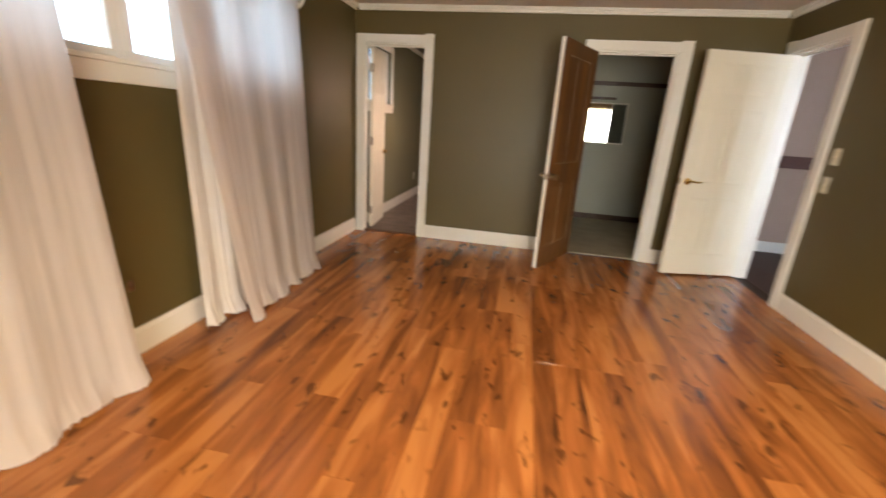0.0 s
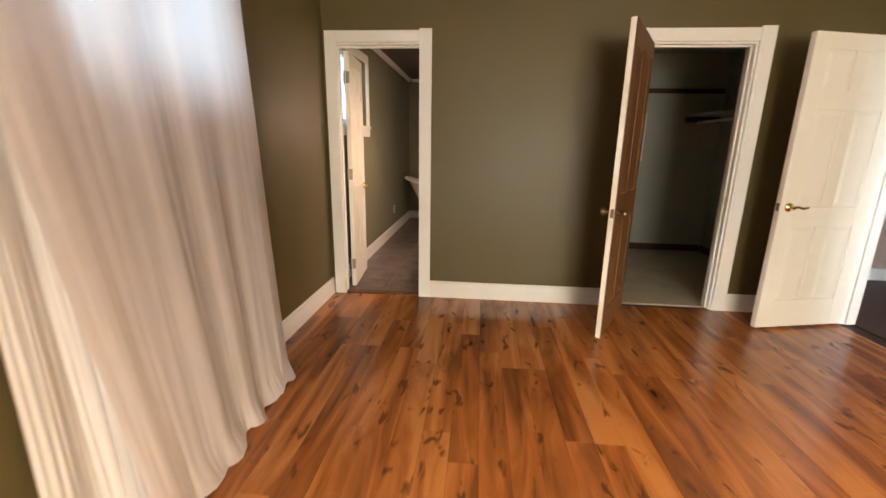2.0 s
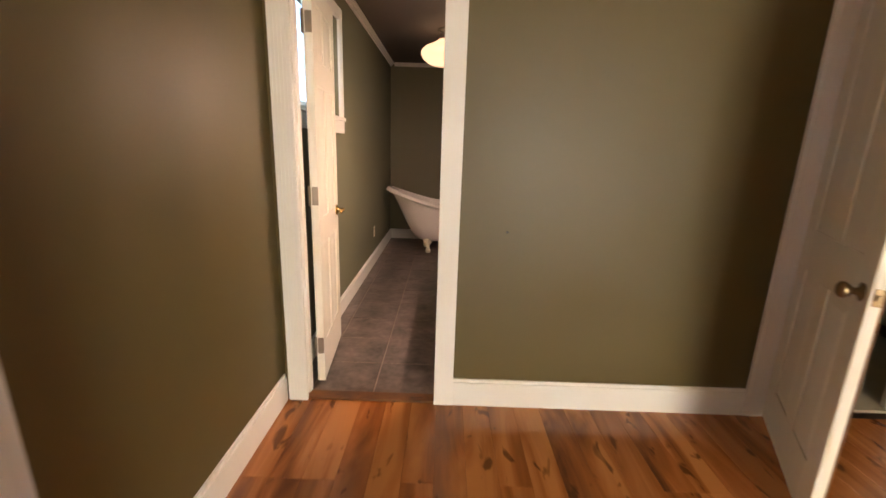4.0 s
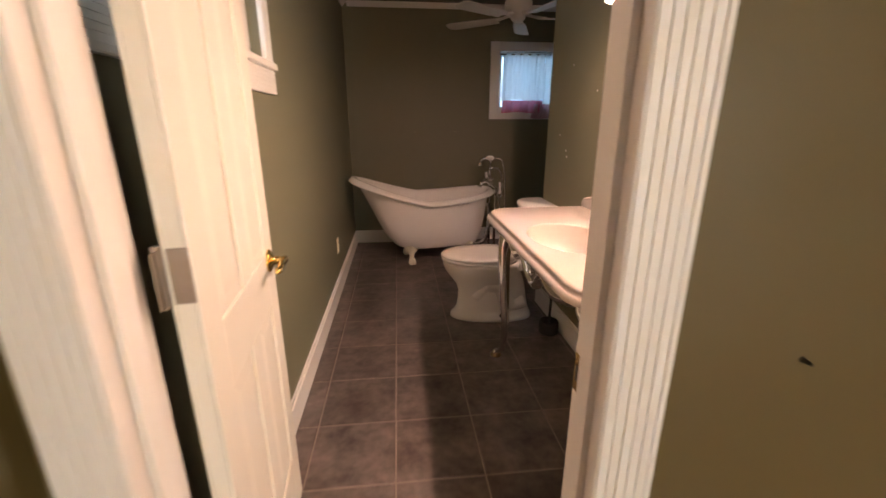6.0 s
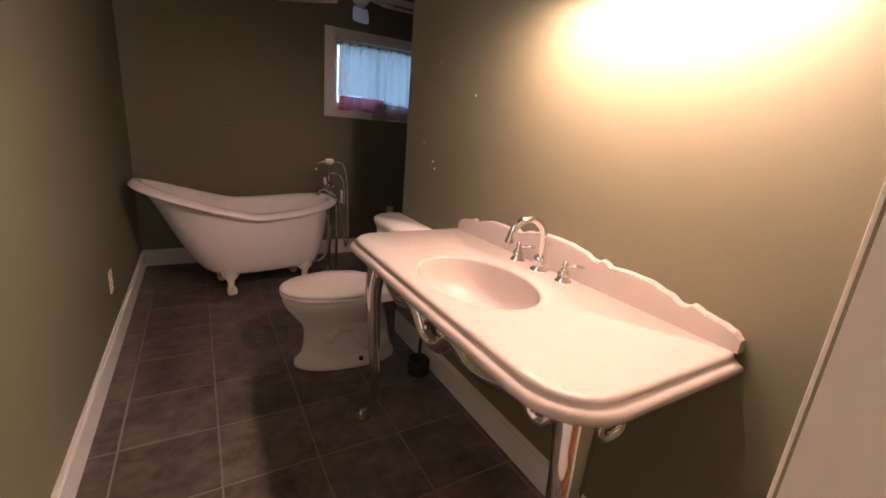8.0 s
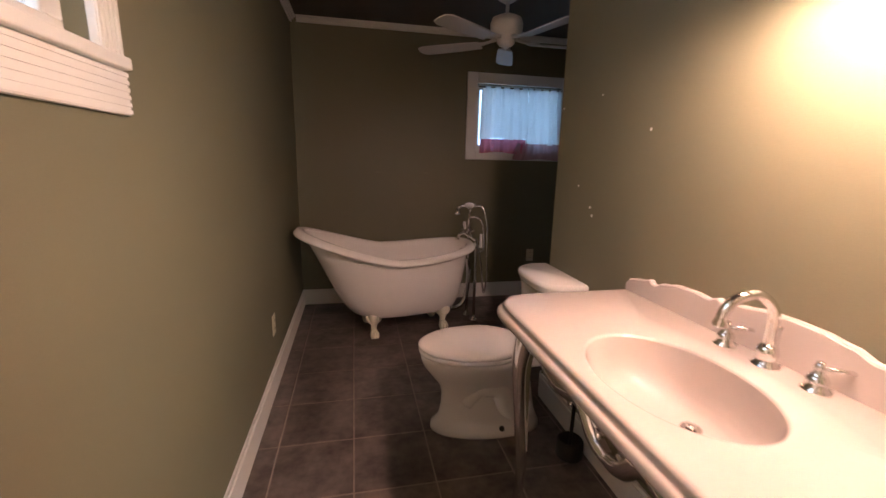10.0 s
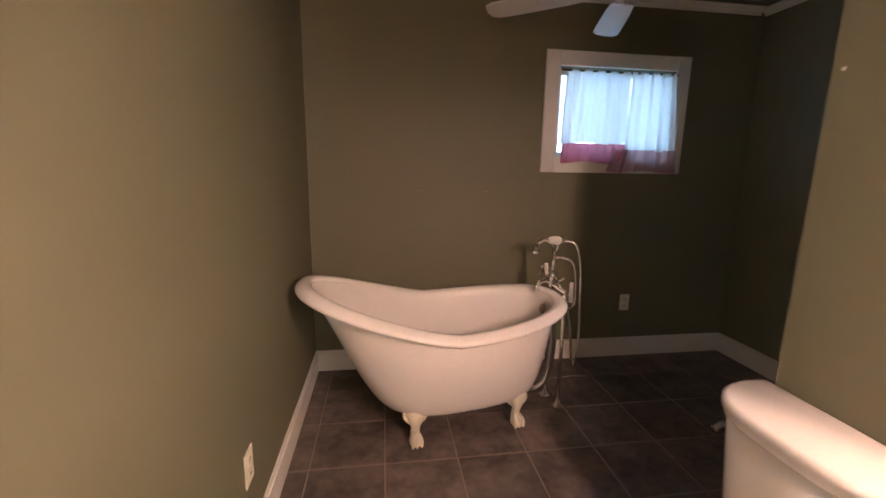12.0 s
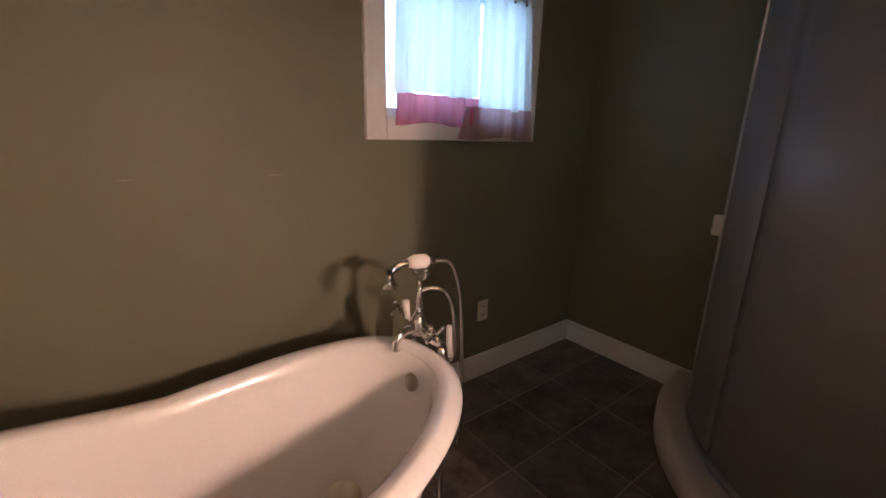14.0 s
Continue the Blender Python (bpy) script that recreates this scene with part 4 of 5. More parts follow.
tube(bm, smooth_line([(0.03, -0.02, 0.932), (0.085, -0.035, 0.915), (0.115, -0.045, 0.80), (0.125, -0.05, 0.60), (0.13, -0.055, 0.35), (0.115, -0.05, 0.225), (0.10, -0.045, 0.30), (0.085, -0.04, 0.45), (0.05, -0.04, 0.62)], 7), 0.0075, 10)
part("hose", bm, M_CHROME, tf, "ribbed chrome hose", True)
bm = bmesh.new()
tube(bm, smooth_line([(-0.02, -0.01, 0.835), (0.02, -0.02, 0.842), (0.07, -0.035, 0.82), (0.095, -0.04, 0.74), (0.10, -0.042, 0.60), (0.07, -0.04, 0.56)], 7), 0.008, 10)
part("supply_arm", bm, M_CHROME, tf, "", True)
bm = bmesh.new()
tube(bm, [(0.075, -0.05, 0.60), (0.072, -0.05, 0.71)], [0.013, 0.010], 12)
part("lever_handle", bm, M_PORC, tf, "white porcelain lever", True)
tw = thing("tub_drain_pipe", "chrome tub drain pipe running to the floor", "pipe")
bm = bmesh.new()
tube(bm, smooth_line([(1.322, 3.36, 0.52), (1.337, 3.36, 0.40), (1.315, 3.36, 0.20), (1.26, 3.36, 0.13), (1.20, 3.36, 0.12)], 6), 0.019, 12)
part("pipe", bm, M_CHROME, tw, "", True)

# ---- toilet ----
wc = thing("toilet", "white two-piece toilet with closed lid", "toilet", m=pose(0.0, 2.052, 0, 0, 0, 0))


def egg(x0, x1, hw, n=40, rear=0.55):
    """Plan of bowl and seat: rounded to the front (-x), squarer behind."""
    out = []
    cx = x0 + (x1 - x0) * 0.60
    for i in range(n):
        t = 2 * math.pi * i / n
        c, s = math.cos(t), math.sin(t)
        x = cx + (c * (x1 - cx) if c > 0 else c * (cx - x0))
        p = rear if c > 0 else 1.0
        out.append((x, hw * math.copysign(abs(s) ** p, s)))
    return out


def stack(levels, rear=0.55):
    return [[(x, y, z) for x, y in egg(x0, x1, hw, 40, rear)] for x0, x1, hw, z in levels]


bm = bmesh.new()
loft(bm, stack([(0.800, 1.34, 0.138, 0.0), (0.797, 1.342, 0.141, 0.008), (0.800, 1.34, 0.138, 0.030), (0.822, 1.33, 0.118, 0.050), (0.838, 1.32, 0.108, 0.075), (0.848, 1.31, 0.100, 0.13), (0.850, 1.30, 0.100, 0.19), (0.838, 1.29, 0.110, 0.235),
                (0.795, 1.27, 0.142, 0.29), (0.760, 1.25, 0.168, 0.34), (0.748, 1.25, 0.178, 0.375), (0.748, 1.25, 0.178, 0.395), (0.775, 1.23, 0.155, 0.40)]), True, True)
part("bowl", bm, M_PORC, wc, "", True)
for s in (-1, 1):
    bm = bmesh.new()
    tube(bm, smooth_line([(0.96, s * 0.050, 0.15), (1.03, s * 0.068, 0.235), (1.11, s * 0.076, 0.225), (1.15, s * 0.078, 0.14), (1.20, s * 0.074, 0.10), (1.28, s * 0.070, 0.12)], 6), [0.04] * 6 + [0.052] * 18 + [0.046] * 7, 12)
    part("trapway", bm, M_PORC, wc, "", True)
    bm = bmesh.new()
    lathe(bm, [(0.001, 0), (0.014, 0), (0.013, 0.012), (0.006, 0.018), (0.001, 0.018)], 12, Matrix.Translation((1.12, s * 0.124, 0.034)))
    part("bolt_cap", bm, M_BLACK, wc, "dark floor bolt", True)
bm = bmesh.new()
loft(bm, stack([(0.742, 1.235, 0.186, 0.402), (0.738, 1.238, 0.190, 0.408), (0.738, 1.238, 0.190, 0.416), (0.744, 1.232, 0.184, 0.421)], 0.85), True, True)
part("seat", bm, M_PORC, wc, "", True)
bm = bmesh.new()
loft(bm, stack([(0.742, 1.235, 0.186, 0.424), (0.736, 1.24, 0.191, 0.430), (0.738, 1.238, 0.189, 0.440), (0.755, 1.225, 0.172, 0.447), (0.85, 1.15, 0.10, 0.450)], 0.85), True, True)
part("lid", bm, M_PORC, wc, "", True)
bm = bmesh.new()
box(bm, 1.205, 1.41, -0.125, 0.125, 0.345, 0.400, 0.010)
part("tank_shelf", bm, M_PORC, wc)


def tank_ring(xf, xb, hw, z, n=28):
    xf, z = xf + 0.02, 0.392 + (z - 0.40) * 1.055
    pts = []
    for i in range(n + 1):
        t = math.pi / 2 + math.pi * i / n
        c, s = math.cos(t), math.sin(t)
        pts.append((xb - 0.045 + c * (xb - 0.045 - xf) * (1.0 if abs(c) > 0.001 else 0), hw * math.copysign(abs(s) ** 0.55, s), z))
    pts += [(xb, -hw * 0.99, z), (xb, hw * 0.99, z)]
    return pts


bm = bmesh.new()
loft(bm, [tank_ring(1.275, 1.445, 0.165, 0.40), tank_ring(1.262, 1.445, 0.178, 0.44), tank_ring(1.25, 1.445, 0.195, 0.62), tank_ring(1.245, 1.445, 0.200, 0.695)], True, True)
part("tank", bm, M_PORC, wc, "", True)
bm = bmesh.new()
loft(bm, [tank_ring(1.243, 1.447, 0.203, 0.697), tank_ring(1.236, 1.449, 0.208, 0.705), tank_ring(1.236, 1.449, 0.208, 0.718), tank_ring(1.228, 1.450, 0.213, 0.724), tank_ring(1.228, 1.450, 0.213, 0.742), tank_ring(1.238, 1.446, 0.205, 0.749)], True, True)
part("tank_lid", bm, M_PORC, wc, "", True)
bm = bmesh.new()
tube(bm, [(1.365, 0.16, 0.632), (1.365, 0.212, 0.632)], 0.009, 10)
tube(bm, smooth_line([(1.365, 0.208, 0.632), (1.345, 0.213, 0.630), (1.318, 0.210, 0.620)], 4), [0.008] * 4 + [0.007] * 4 + [0.009], 10)
part("flush_lever", bm, M_CHROME, wc, "chrome flush lever", True)

br = thing("toilet_brush", "black toilet brush in a round black holder", "toilet brush")
bm = bmesh.new()
lathe(bm, [(0.001, 0), (0.056, 0), (0.060, 0.008), (0.058, 0.075), (0.050, 0.085), (0.048, 0.03), (0.001, 0.03)], 22, Matrix.Translation((1.375, 1.75, 0)))
part("holder", bm, M_BLACK, br, "", True)
bm = bmesh.new()
tube(bm, [(1.375, 1.75, 0.03), (1.378, 1.75, 0.20), (1.38, 1.75, 0.40)], [0.008, 0.008, 0.011], 10)
part("handle", bm, M_BLACK, br, "", True)
sp = thing("water_supply", "chrome water supply valve with flexible pipe", "valve")
bm = bmesh.new()
tube(bm, [(1.446, 1.83, 0.2), (1.40, 1.83, 0.2)], 0.009, 10)
lathe(bm, [(0.001, 0), (0.03, 0), (0.02, 0.008), (0.001, 0.01)], 14, Matrix.Translation((1.446, 1.83, 0.2)) @ Matrix.Rotation(radians(-90), 4, 'Y'))
part("valve", bm, M_CHROME, sp, "", True)
bm = bmesh.new()
tube(bm, smooth_line([(1.40, 1.83, 0.2), (1.385, 1.85, 0.27), (1.37, 1.90, 0.33), (1.365, 1.92, 0.41)], 5), 0.006, 8)
part("flexible_pipe", bm, M_CHROME, sp, "", True)

# ---- vanity: marble top on chrome legs ----
VX0, VX1, VY0, VY1, VZ = 0.910, 1.457, 0.396, 1.600, 0.83
BC, BRX, BRY, NB = Vector((1.130, 0.990)), 0.158, 0.222, 120
van = thing("console_vanity", "cream marble vanity top on scrolled chrome legs", "vanity")


def top_ring(off, z):
    """Outline of the top seen from the basin, its two front corners rounded; off grows it on the free sides."""
    x0, x1, y0, y1 = VX0 - off, VX1, VY0 - off, VY1 + off
    r = 0.135 + off
    out = []
    for i in range(NB):
        t = 2 * math.pi * i / NB
        d = Vector((math.cos(t), math.sin(t)))
        lo, hi = 0.0, 2.0
        for _ in range(36):
            k = (lo + hi) / 2
            p = BC + d * k
            inside = x0 < p.x < x1 and y0 < p.y < y1
            if inside and p.x < x0 + r:
                for cy, s in ((y0 + r, -1), (y1 - r, 1)):
                    if (p.y - cy) * s > 0 and (p - Vector((x0 + r, cy))).length > r:
                        inside = False
            lo, hi = (k, hi) if inside else (lo, k)
        p = BC + d * lo
        out.append((p.x, p.y, z))
    return out


def bowl_ring(k, z):
    cx = BC.x + 0.085 * max(0.0, 1.0 - k)
    return [(cx + BRX * k * math.cos(2 * math.pi * i / NB), BC.y + BRY * k * math.sin(2 * math.pi * i / NB), z) for i in range(NB)]


bm = bmesh.new()
loft(bm, [bowl_ring(1.0, VZ - 0.006), bowl_ring(1.015, VZ - 0.001), bowl_ring(1.04, VZ), top_ring(-0.026, VZ), top_ring(-0.018, VZ - 0.002), top_ring(-0.013, VZ - 0.009), top_ring(-0.013, VZ - 0.017),
          top_ring(-0.004, VZ - 0.019), top_ring(0.004, VZ - 0.024), top_ring(0.007, VZ - 0.033), top_ring(0.003, VZ - 0.043), top_ring(-0.010, VZ - 0.049), top_ring(-0.03, VZ - 0.050), bowl_ring(1.08, VZ - 0.050)])
part("countertop", bm, M_MARBLE, van, "", True)
bm = bmesh.new()
prof = [(1.0, 0.006), (0.985, 0.02), (0.955, 0.05), (0.90, 0.08), (0.80, 0.108), (0.64, 0.128), (0.45, 0.137), (0.25, 0.140), (0.12, 0.141)]
loft(bm, [bowl_ring(k, VZ - d) for k, d in prof], False, True)
part("basin", bm, M_MARBLE, van, "oval moulded basin", True)
bm = bmesh.new()
loft(bm, [bowl_ring(1.07, VZ - 0.049)] + [bowl_ring(k + 0.05, VZ - d - 0.02) for k, d in prof[2:]], False, True)
part("basin_underside", bm, M_MARBLE, van, "", True)
bm = bmesh.new()
lathe(bm, [(0.001, 0), (0.024, 0), (0.023, 0.004), (0.016, 0.005), (0.012, 0.002), (0.001, 0.002)], 20, Matrix.Translation((BC.x + 0.074, BC.y, VZ - 0.1405)))
lathe(bm, [(0.001, 0.002), (0.010, 0.002), (0.012, 0.010), (0.001, 0.012)], 16, Matrix.Translation((BC.x + 0.074, BC.y, VZ - 0.1405)))
part("drain", bm, M_CHROME, van, "chrome pop-up drain", True)


def splash_height(d):
    """Scalloped upper edge: a tall middle arch, two side arches and small curls where they meet; d: distance from the middle."""
    a = abs(d)
    keys = ((0.0, 0.112), (0.06, 0.110), (0.12, 0.101), (0.165, 0.086), (0.182, 0.086), (0.195, 0.096), (0.208, 0.092), (0.222, 0.084), (0.28, 0.089), (0.34, 0.087), (0.40, 0.074), (0.437, 0.059), (0.450, 0.060),
            (0.463, 0.070), (0.476, 0.066), (0.490, 0.060), (0.53, 0.054), (0.56, 0.046), (0.578, 0.030))
    for (p, h), (q, g) in zip(keys, keys[1:]):
        if a <= q:
            k = (a - p) / (q - p)
            return h + (g - h) * k * k * (3 - 2 * k)
    return keys[-1][1]


bm = bmesh.new()
rows_ = []
for i in range(221):
    s = (-1 + i / 110) * 0.577
    y = 0.992 + s * 1.012
    h = splash_height(s)
    rows_.append([bm.verts.new(v) for v in ((1.431, y, VZ - 0.001), (1.431, y, VZ + h - 0.005), (1.435, y, VZ + h), (1.450, y, VZ + h), (1.455, y, VZ + h - 0.004), (1.455, y, VZ - 0.001))])
for a, b in zip(rows_, rows_[1:]):
    for k in range(5):
        bm.faces.new((a[k], a[k + 1], b[k + 1], b[k]))
bm.faces.new(rows_[0])
bm.faces.new(rows_[-1][::-1])
part("backsplash", bm, M_MARBLE, van, "scalloped marble backsplash")


def spiral(c, r0, turns, ax, ay, n=34, start=0.0, sign=1):
    out = []
    for i in range(n):
        k = i / (n - 1)
        t = start + sign * turns * 2 * math.pi * k
        r = r0 * (1 - 0.82 * k)
        out.append(c + ax * (r * math.cos(t)) + ay * (r * math.sin(t)))
    return out


for ly, s in ((0.475, -1), (1.485, 1)):
    d = Vector((-0.62, s * 0.78, 0)).normalized()
    o = Vector((1.02, ly, 0))
    pts = smooth_line([o + Vector((0, 0, 0.778)), o + d * 0.008 + Vector((0, 0, 0.70)), o + d * 0.020 + Vector((0, 0, 0.60)), o + d * 0.010 + Vector((0, 0, 0.42)), o + d * -0.004 + Vector((0, 0, 0.22)), o + d * 0.004 + Vector((0, 0, 0.08)), o + d * 0.038 + Vector((0, 0, 0.030)), o + d * 0.050 + Vector((0, 0, 0.020))], 6)
    n = len(pts)
    rad = [0.046 - 0.029 * min(1, (i / n) / 0.62) for i in range(n)]
    for i in range(n - 7, n):
        rad[i] = 0.016 + 0.004 * (i - n + 7) / 6
    bm = bmesh.new()
    tube(bm, pts, rad, 14)
    lg = part("leg", bm, M_CHROME, van, "curved chrome cabriole leg", True)
    for sd in (Vector((-0.2, -s * 1.0, 0)).normalized(), Vector((0.95, s * 0.2, 0)).normalized()):
        bm = bmesh.new()
        c = o + d * 0.012 + sd * 0.074 + Vector((0, 0, 0.728))
        tube(bm, [o + d * 0.015 + Vector((0, 0, 0.60))] + [o + d * 0.02 + sd * 0.018 + Vector((0, 0, 0.66))] + spiral(c, 0.047, 1.4, -sd, Vector((0, 0, 1)), start=-0.35), 0.0135, 10)
        part("scroll", bm, M_CHROME, lg, "", True)
    bm = bmesh.new()
    lathe(bm, [(0.001, 0), (0.030, 0), (0.033, 0.008), (0.026, 0.018), (0.016, 0.026), (0.001, 0.028)], 16, Matrix.Translation(o + d * 0.05))
    part("foot", bm, M_BRONZE, lg, "", True)
for y0, y1, sg in ((0.53, 0.98, 1), (1.43, 0.98, -1)):
    bm = bmesh.new()
    line = smooth_line([(1.0, y0, 0.765), (0.995, y0 + sg * 0.10, 0.728), (0.99, y0 + sg * 0.22, 0.700), (0.99, y0 + sg * 0.33, 0.722), (0.99, y1 - sg * 0.05, 0.665), (0.99, y1, 0.650)], 6)
    tube(bm, line, [0.015 + 0.010 * math.sin(math.pi * i / len(line)) for i in range(len(line))], 12)
    tube(bm, spiral(Vector((0.99, y0 + sg * 0.28, 0.742)), 0.034, 1.3, Vector((0, sg, 0)), Vector((0, 0, 1)), start=3.5), 0.009, 8)
    tube(bm, spiral(Vector((0.99, y1 - sg * 0.05, 0.715)), 0.036, 1.2, Vector((0, -sg, 0)), Vector((0, 0, 1)), start=4.2), 0.010, 8)
    box(bm, 0.985, 1.02, min(y0, y1), max(y0, y1), 0.766, 0.779, 0.003)
    part("apron", bm, M_CHROME, van, "chrome scrollwork apron", True)
for yy in (0.47, 1.49):
    bm = bmesh.new()
    box(bm, 1.03, 1.45, yy - 0.012, yy + 0.012, 0.752, 0.779, 0.003)
    part("side_rail", bm, M_CHROME, van)
bm = bmesh.new()
tube(bm, smooth_line([(BC.x + 0.074, BC.y, VZ - 0.155), (BC.x + 0.074, BC.y, 0.56), (BC.x + 0.09, BC.y, 0.50), (BC.x + 0.13, BC.y, 0.50), (BC.x + 0.15, BC.y, 0.55), (BC.x + 0.20, BC.y, 0.57), (1.458, BC.y, 0.57)], 5), 0.017, 12)
part("drain_trap", bm, M_CHROME, van, "chrome drain trap", True)

fc = thing("basin_faucet", "chrome widespread gooseneck basin faucet", "faucet")
bm = bmesh.new()
FX, FY = 1.385, 0.995
lathe(bm, [(0.001, 0), (0.029, 0), (0.029, 0.005), (0.022, 0.010), (0.020, 0.022), (0.024, 0.034), (0.020, 0.048), (0.013, 0.056), (0.001, 0.056)], 22, Matrix.Translation((FX, FY, VZ)))
part("base", bm, M_CHROME, fc, "", True)
bm = bmesh.new()
arc = [(FX, FY, VZ + 0.05), (FX, FY, VZ + 0.115), (FX - 0.012, FY + 0.004, VZ + 0.150), (FX - 0.045, FY + 0.012, VZ + 0.172), (FX - 0.085, FY + 0.022, VZ + 0.160), (FX - 0.108, FY + 0.028, VZ + 0.128), (FX - 0.114, FY + 0.030, VZ + 0.092)]
line = smooth_line(arc, 6)
tube(bm, line, [0.0125] * (len(line) - 4) + [0.0125, 0.015, 0.016, 0.016], 14)
part("spout", bm, M_CHROME, fc, "", True)
bm = bmesh.new()
tube(bm, [(FX + 0.02, FY, VZ + 0.04), (FX + 0.022, FY, VZ + 0.085), (FX + 0.022, FY, VZ + 0.095)], [0.004, 0.004, 0.008], 8)
part("lift_rod", bm, M_CHROME, fc, "", True)
for yy, s in ((1.105, 1), (0.885, -1)):
    bm = bmesh.new()
    lathe(bm, [(0.001, 0), (0.026, 0), (0.026, 0.005), (0.018, 0.010), (0.021, 0.024), (0.016, 0.036), (0.009, 0.042), (0.012, 0.052), (0.009, 0.060), (0.006, 0.066), (0.001, 0.068)], 20, Matrix.Translation((FX, yy, VZ)))
    tube(bm, [(FX, yy, VZ + 0.050), (FX + 0.03, yy - 0.03 * s * 0 - 0.018, VZ + 0.052), (FX + 0.055, yy - 0.035, VZ + 0.050)], [0.005, 0.0045, 0.006], 8)
    part("tap_handle", bm, M_CHROME, fc, "", True)

# ---- wall sconce with three bell shades ----
sc = thing("wall_sconce", "three-light wall sconce with white bell glass shades", "wall lamp")
bm = bmesh.new()
box(bm, XP - 0.022, XP - 0.0005, 0.515, 1.055, 1.826, 1.896, 0.006)
part("back_plate", bm, M_NICKEL, sc)
for yy in SCONCE_Y:
    bm = bmesh.new()
    tube(bm, smooth_line([(XP - 0.02, yy, 1.861), (XP - 0.07, yy, 1.866), (SX, yy, 1.851), (SX, yy, 1.806)], 5), 0.008, 10)
    lathe(bm, [(0.001, 1.766), (0.024, 1.766), (0.026, 1.796), (0.016, 1.816), (0.001, 1.816)], 16, Matrix.Translation((SX, yy, 0)))
    arm = part("arm", bm, M_NICKEL, sc, "", True)
    bm = bmesh.new()
    pr = [(0.026, 1.781), (0.030, 1.766), (0.034, 1.736), (0.042, 1.701), (0.056, 1.671), (0.071, 1.651), (0.074, 1.646)]
    pr2 = [(r - 0.004, z) for r, z in pr[::-1]]
    loft(bm, [[(SX + r * math.cos(2 * math.pi * i / 28), yy + r * math.sin(2 * math.pi * i / 28), z) for i in range(28)] for r, z in pr + pr2])
    part("bell_shade", bm, M_FROST, arm, "white frosted glass bell", True)
    bm = bmesh.new()
    lathe(bm, [(0.001, 1.766), (0.012, 1.766), (0.014, 1.751), (0.001, 1.746)], 14, Matrix.Translation((SX, yy, 0)))
    part("bulb_socket", bm, M_PORC, arm, "", True)

# ---- schoolhouse pendant ----
pd = thing("pendant_lamp", "lit schoolhouse glass ceiling lamp on a short stem", "ceiling lamp", m=pose(0.735, 2.32, 0))
bm = bmesh.new()
lathe(bm, [(0.001, BATH_H - 0.001), (0.075, BATH_H - 0.001), (0.07, BATH_H - 0.02), (0.03, BATH_H - 0.03), (0.068, 2.285), (0.07, 2.235), (0.001, 2.235)], 22)
part("fitter", bm, M_NICKEL, pd, "", True)
bm = bmesh.new()
pr = [(0.062, 2.273), (0.070, 2.253), (0.115, 2.223), (0.195, 2.188), (0.226, 2.158), (0.232, 2.128), (0.210, 2.084), (0.152, 2.044), (0.07, 2.027), (0.004, 2.024)]
pr2 = [(max(0.003, r - 0.005), z + 0.004) for r, z in pr[::-1]]
loft(bm, [[(r * math.cos(2 * math.pi * i / 40), r * math.sin(2 * math.pi * i / 40), z) for i in range(40)] for r, z in pr + pr2])
part("glass_shade", bm, M_PENDANT, pd, "warm glowing schoolhouse glass shade", True)

# ---- ceiling fan ----
fan = thing("ceiling_fan", "white five-blade ceiling fan at rest", "ceiling fan", m=pose(1.465, 3.11, 0))
bm = bmesh.new()
lathe(bm, [(0.001, BATH_H - 0.001), (0.07, BATH_H - 0.001), (0.068, BATH_H - 0.03), (0.03, BATH_H - 0.055), (0.012, BATH_H - 0.06), (0.012, 2.21), (0.001, 2.21)], 22)
part("canopy", bm, M_FANW, fan, "", True)
bm = bmesh.new()
lathe(bm, [(0.001, 2.215), (0.05, 2.215), (0.095, 2.195), (0.108, 2.16), (0.104, 2.11), (0.085, 2.085), (0.06, 2.075), (0.06, 2.05), (0.045, 2.03), (0.02, 2.02), (0.001, 2.02)], 26)
part("motor_housing", bm, M_FANW, fan, "", True)
for k in range(5):
    a = radians(71 + 72 * k)
    m = Matrix.Rotation(a, 4, 'Z')
    bm = bmesh.new()
    tube(bm, [(0.07, 0, 2.075), (0.13, 0, 2.06), (0.19, 0, 2.055)], [0.014, 0.010, 0.012], 8)
    box(bm, 0.16, 0.23, -0.035, 0.035, 2.052, 2.056, 0.001)
    bmesh.ops.transform(bm, matrix=m, verts=bm.verts)
    iron = part("blade_iron", bm, M_FANW, fan)
    bm = bmesh.new()
    out = [(0.18, -0.048), (0.30, -0.058), (0.50, -0.064), (0.60, -0.064), (0.635, -0.045), (0.645, 0.0), (0.635, 0.045), (0.60, 0.064), (0.50, 0.064), (0.30, 0.058), (0.18, 0.048)]
    lo = [bm.verts.new((x, y, 2.045 + y * 0.16)) for x, y in out]
    hi = [bm.verts.new((x, y, 2.052 + y * 0.16)) for x, y in out]
    bm.faces.new(lo[::-1])
    bm.faces.new(hi)
    for i in range(len(out)):
        j = (i + 1) % len(out)
        bm.faces.new((lo[i], lo[j], hi[j], hi[i]))
    bmesh.ops.transform(bm, matrix=m, verts=bm.verts)
    part("blade", bm, M_FANW, fan)

# ---- corner shower ----
shower = thing("corner_shower", "curved corner shower with smoked panels on an ivory base", "shower", m=pose(XE - 0.002, 2.2475, 0))


def quarter(r, z, n=30, start=90, end=180):
    return [(r * math.cos(radians(start + (end - start) * i / n)), r * math.sin(radians(start + (end - start) * i / n)), z) for i in range(n + 1)]


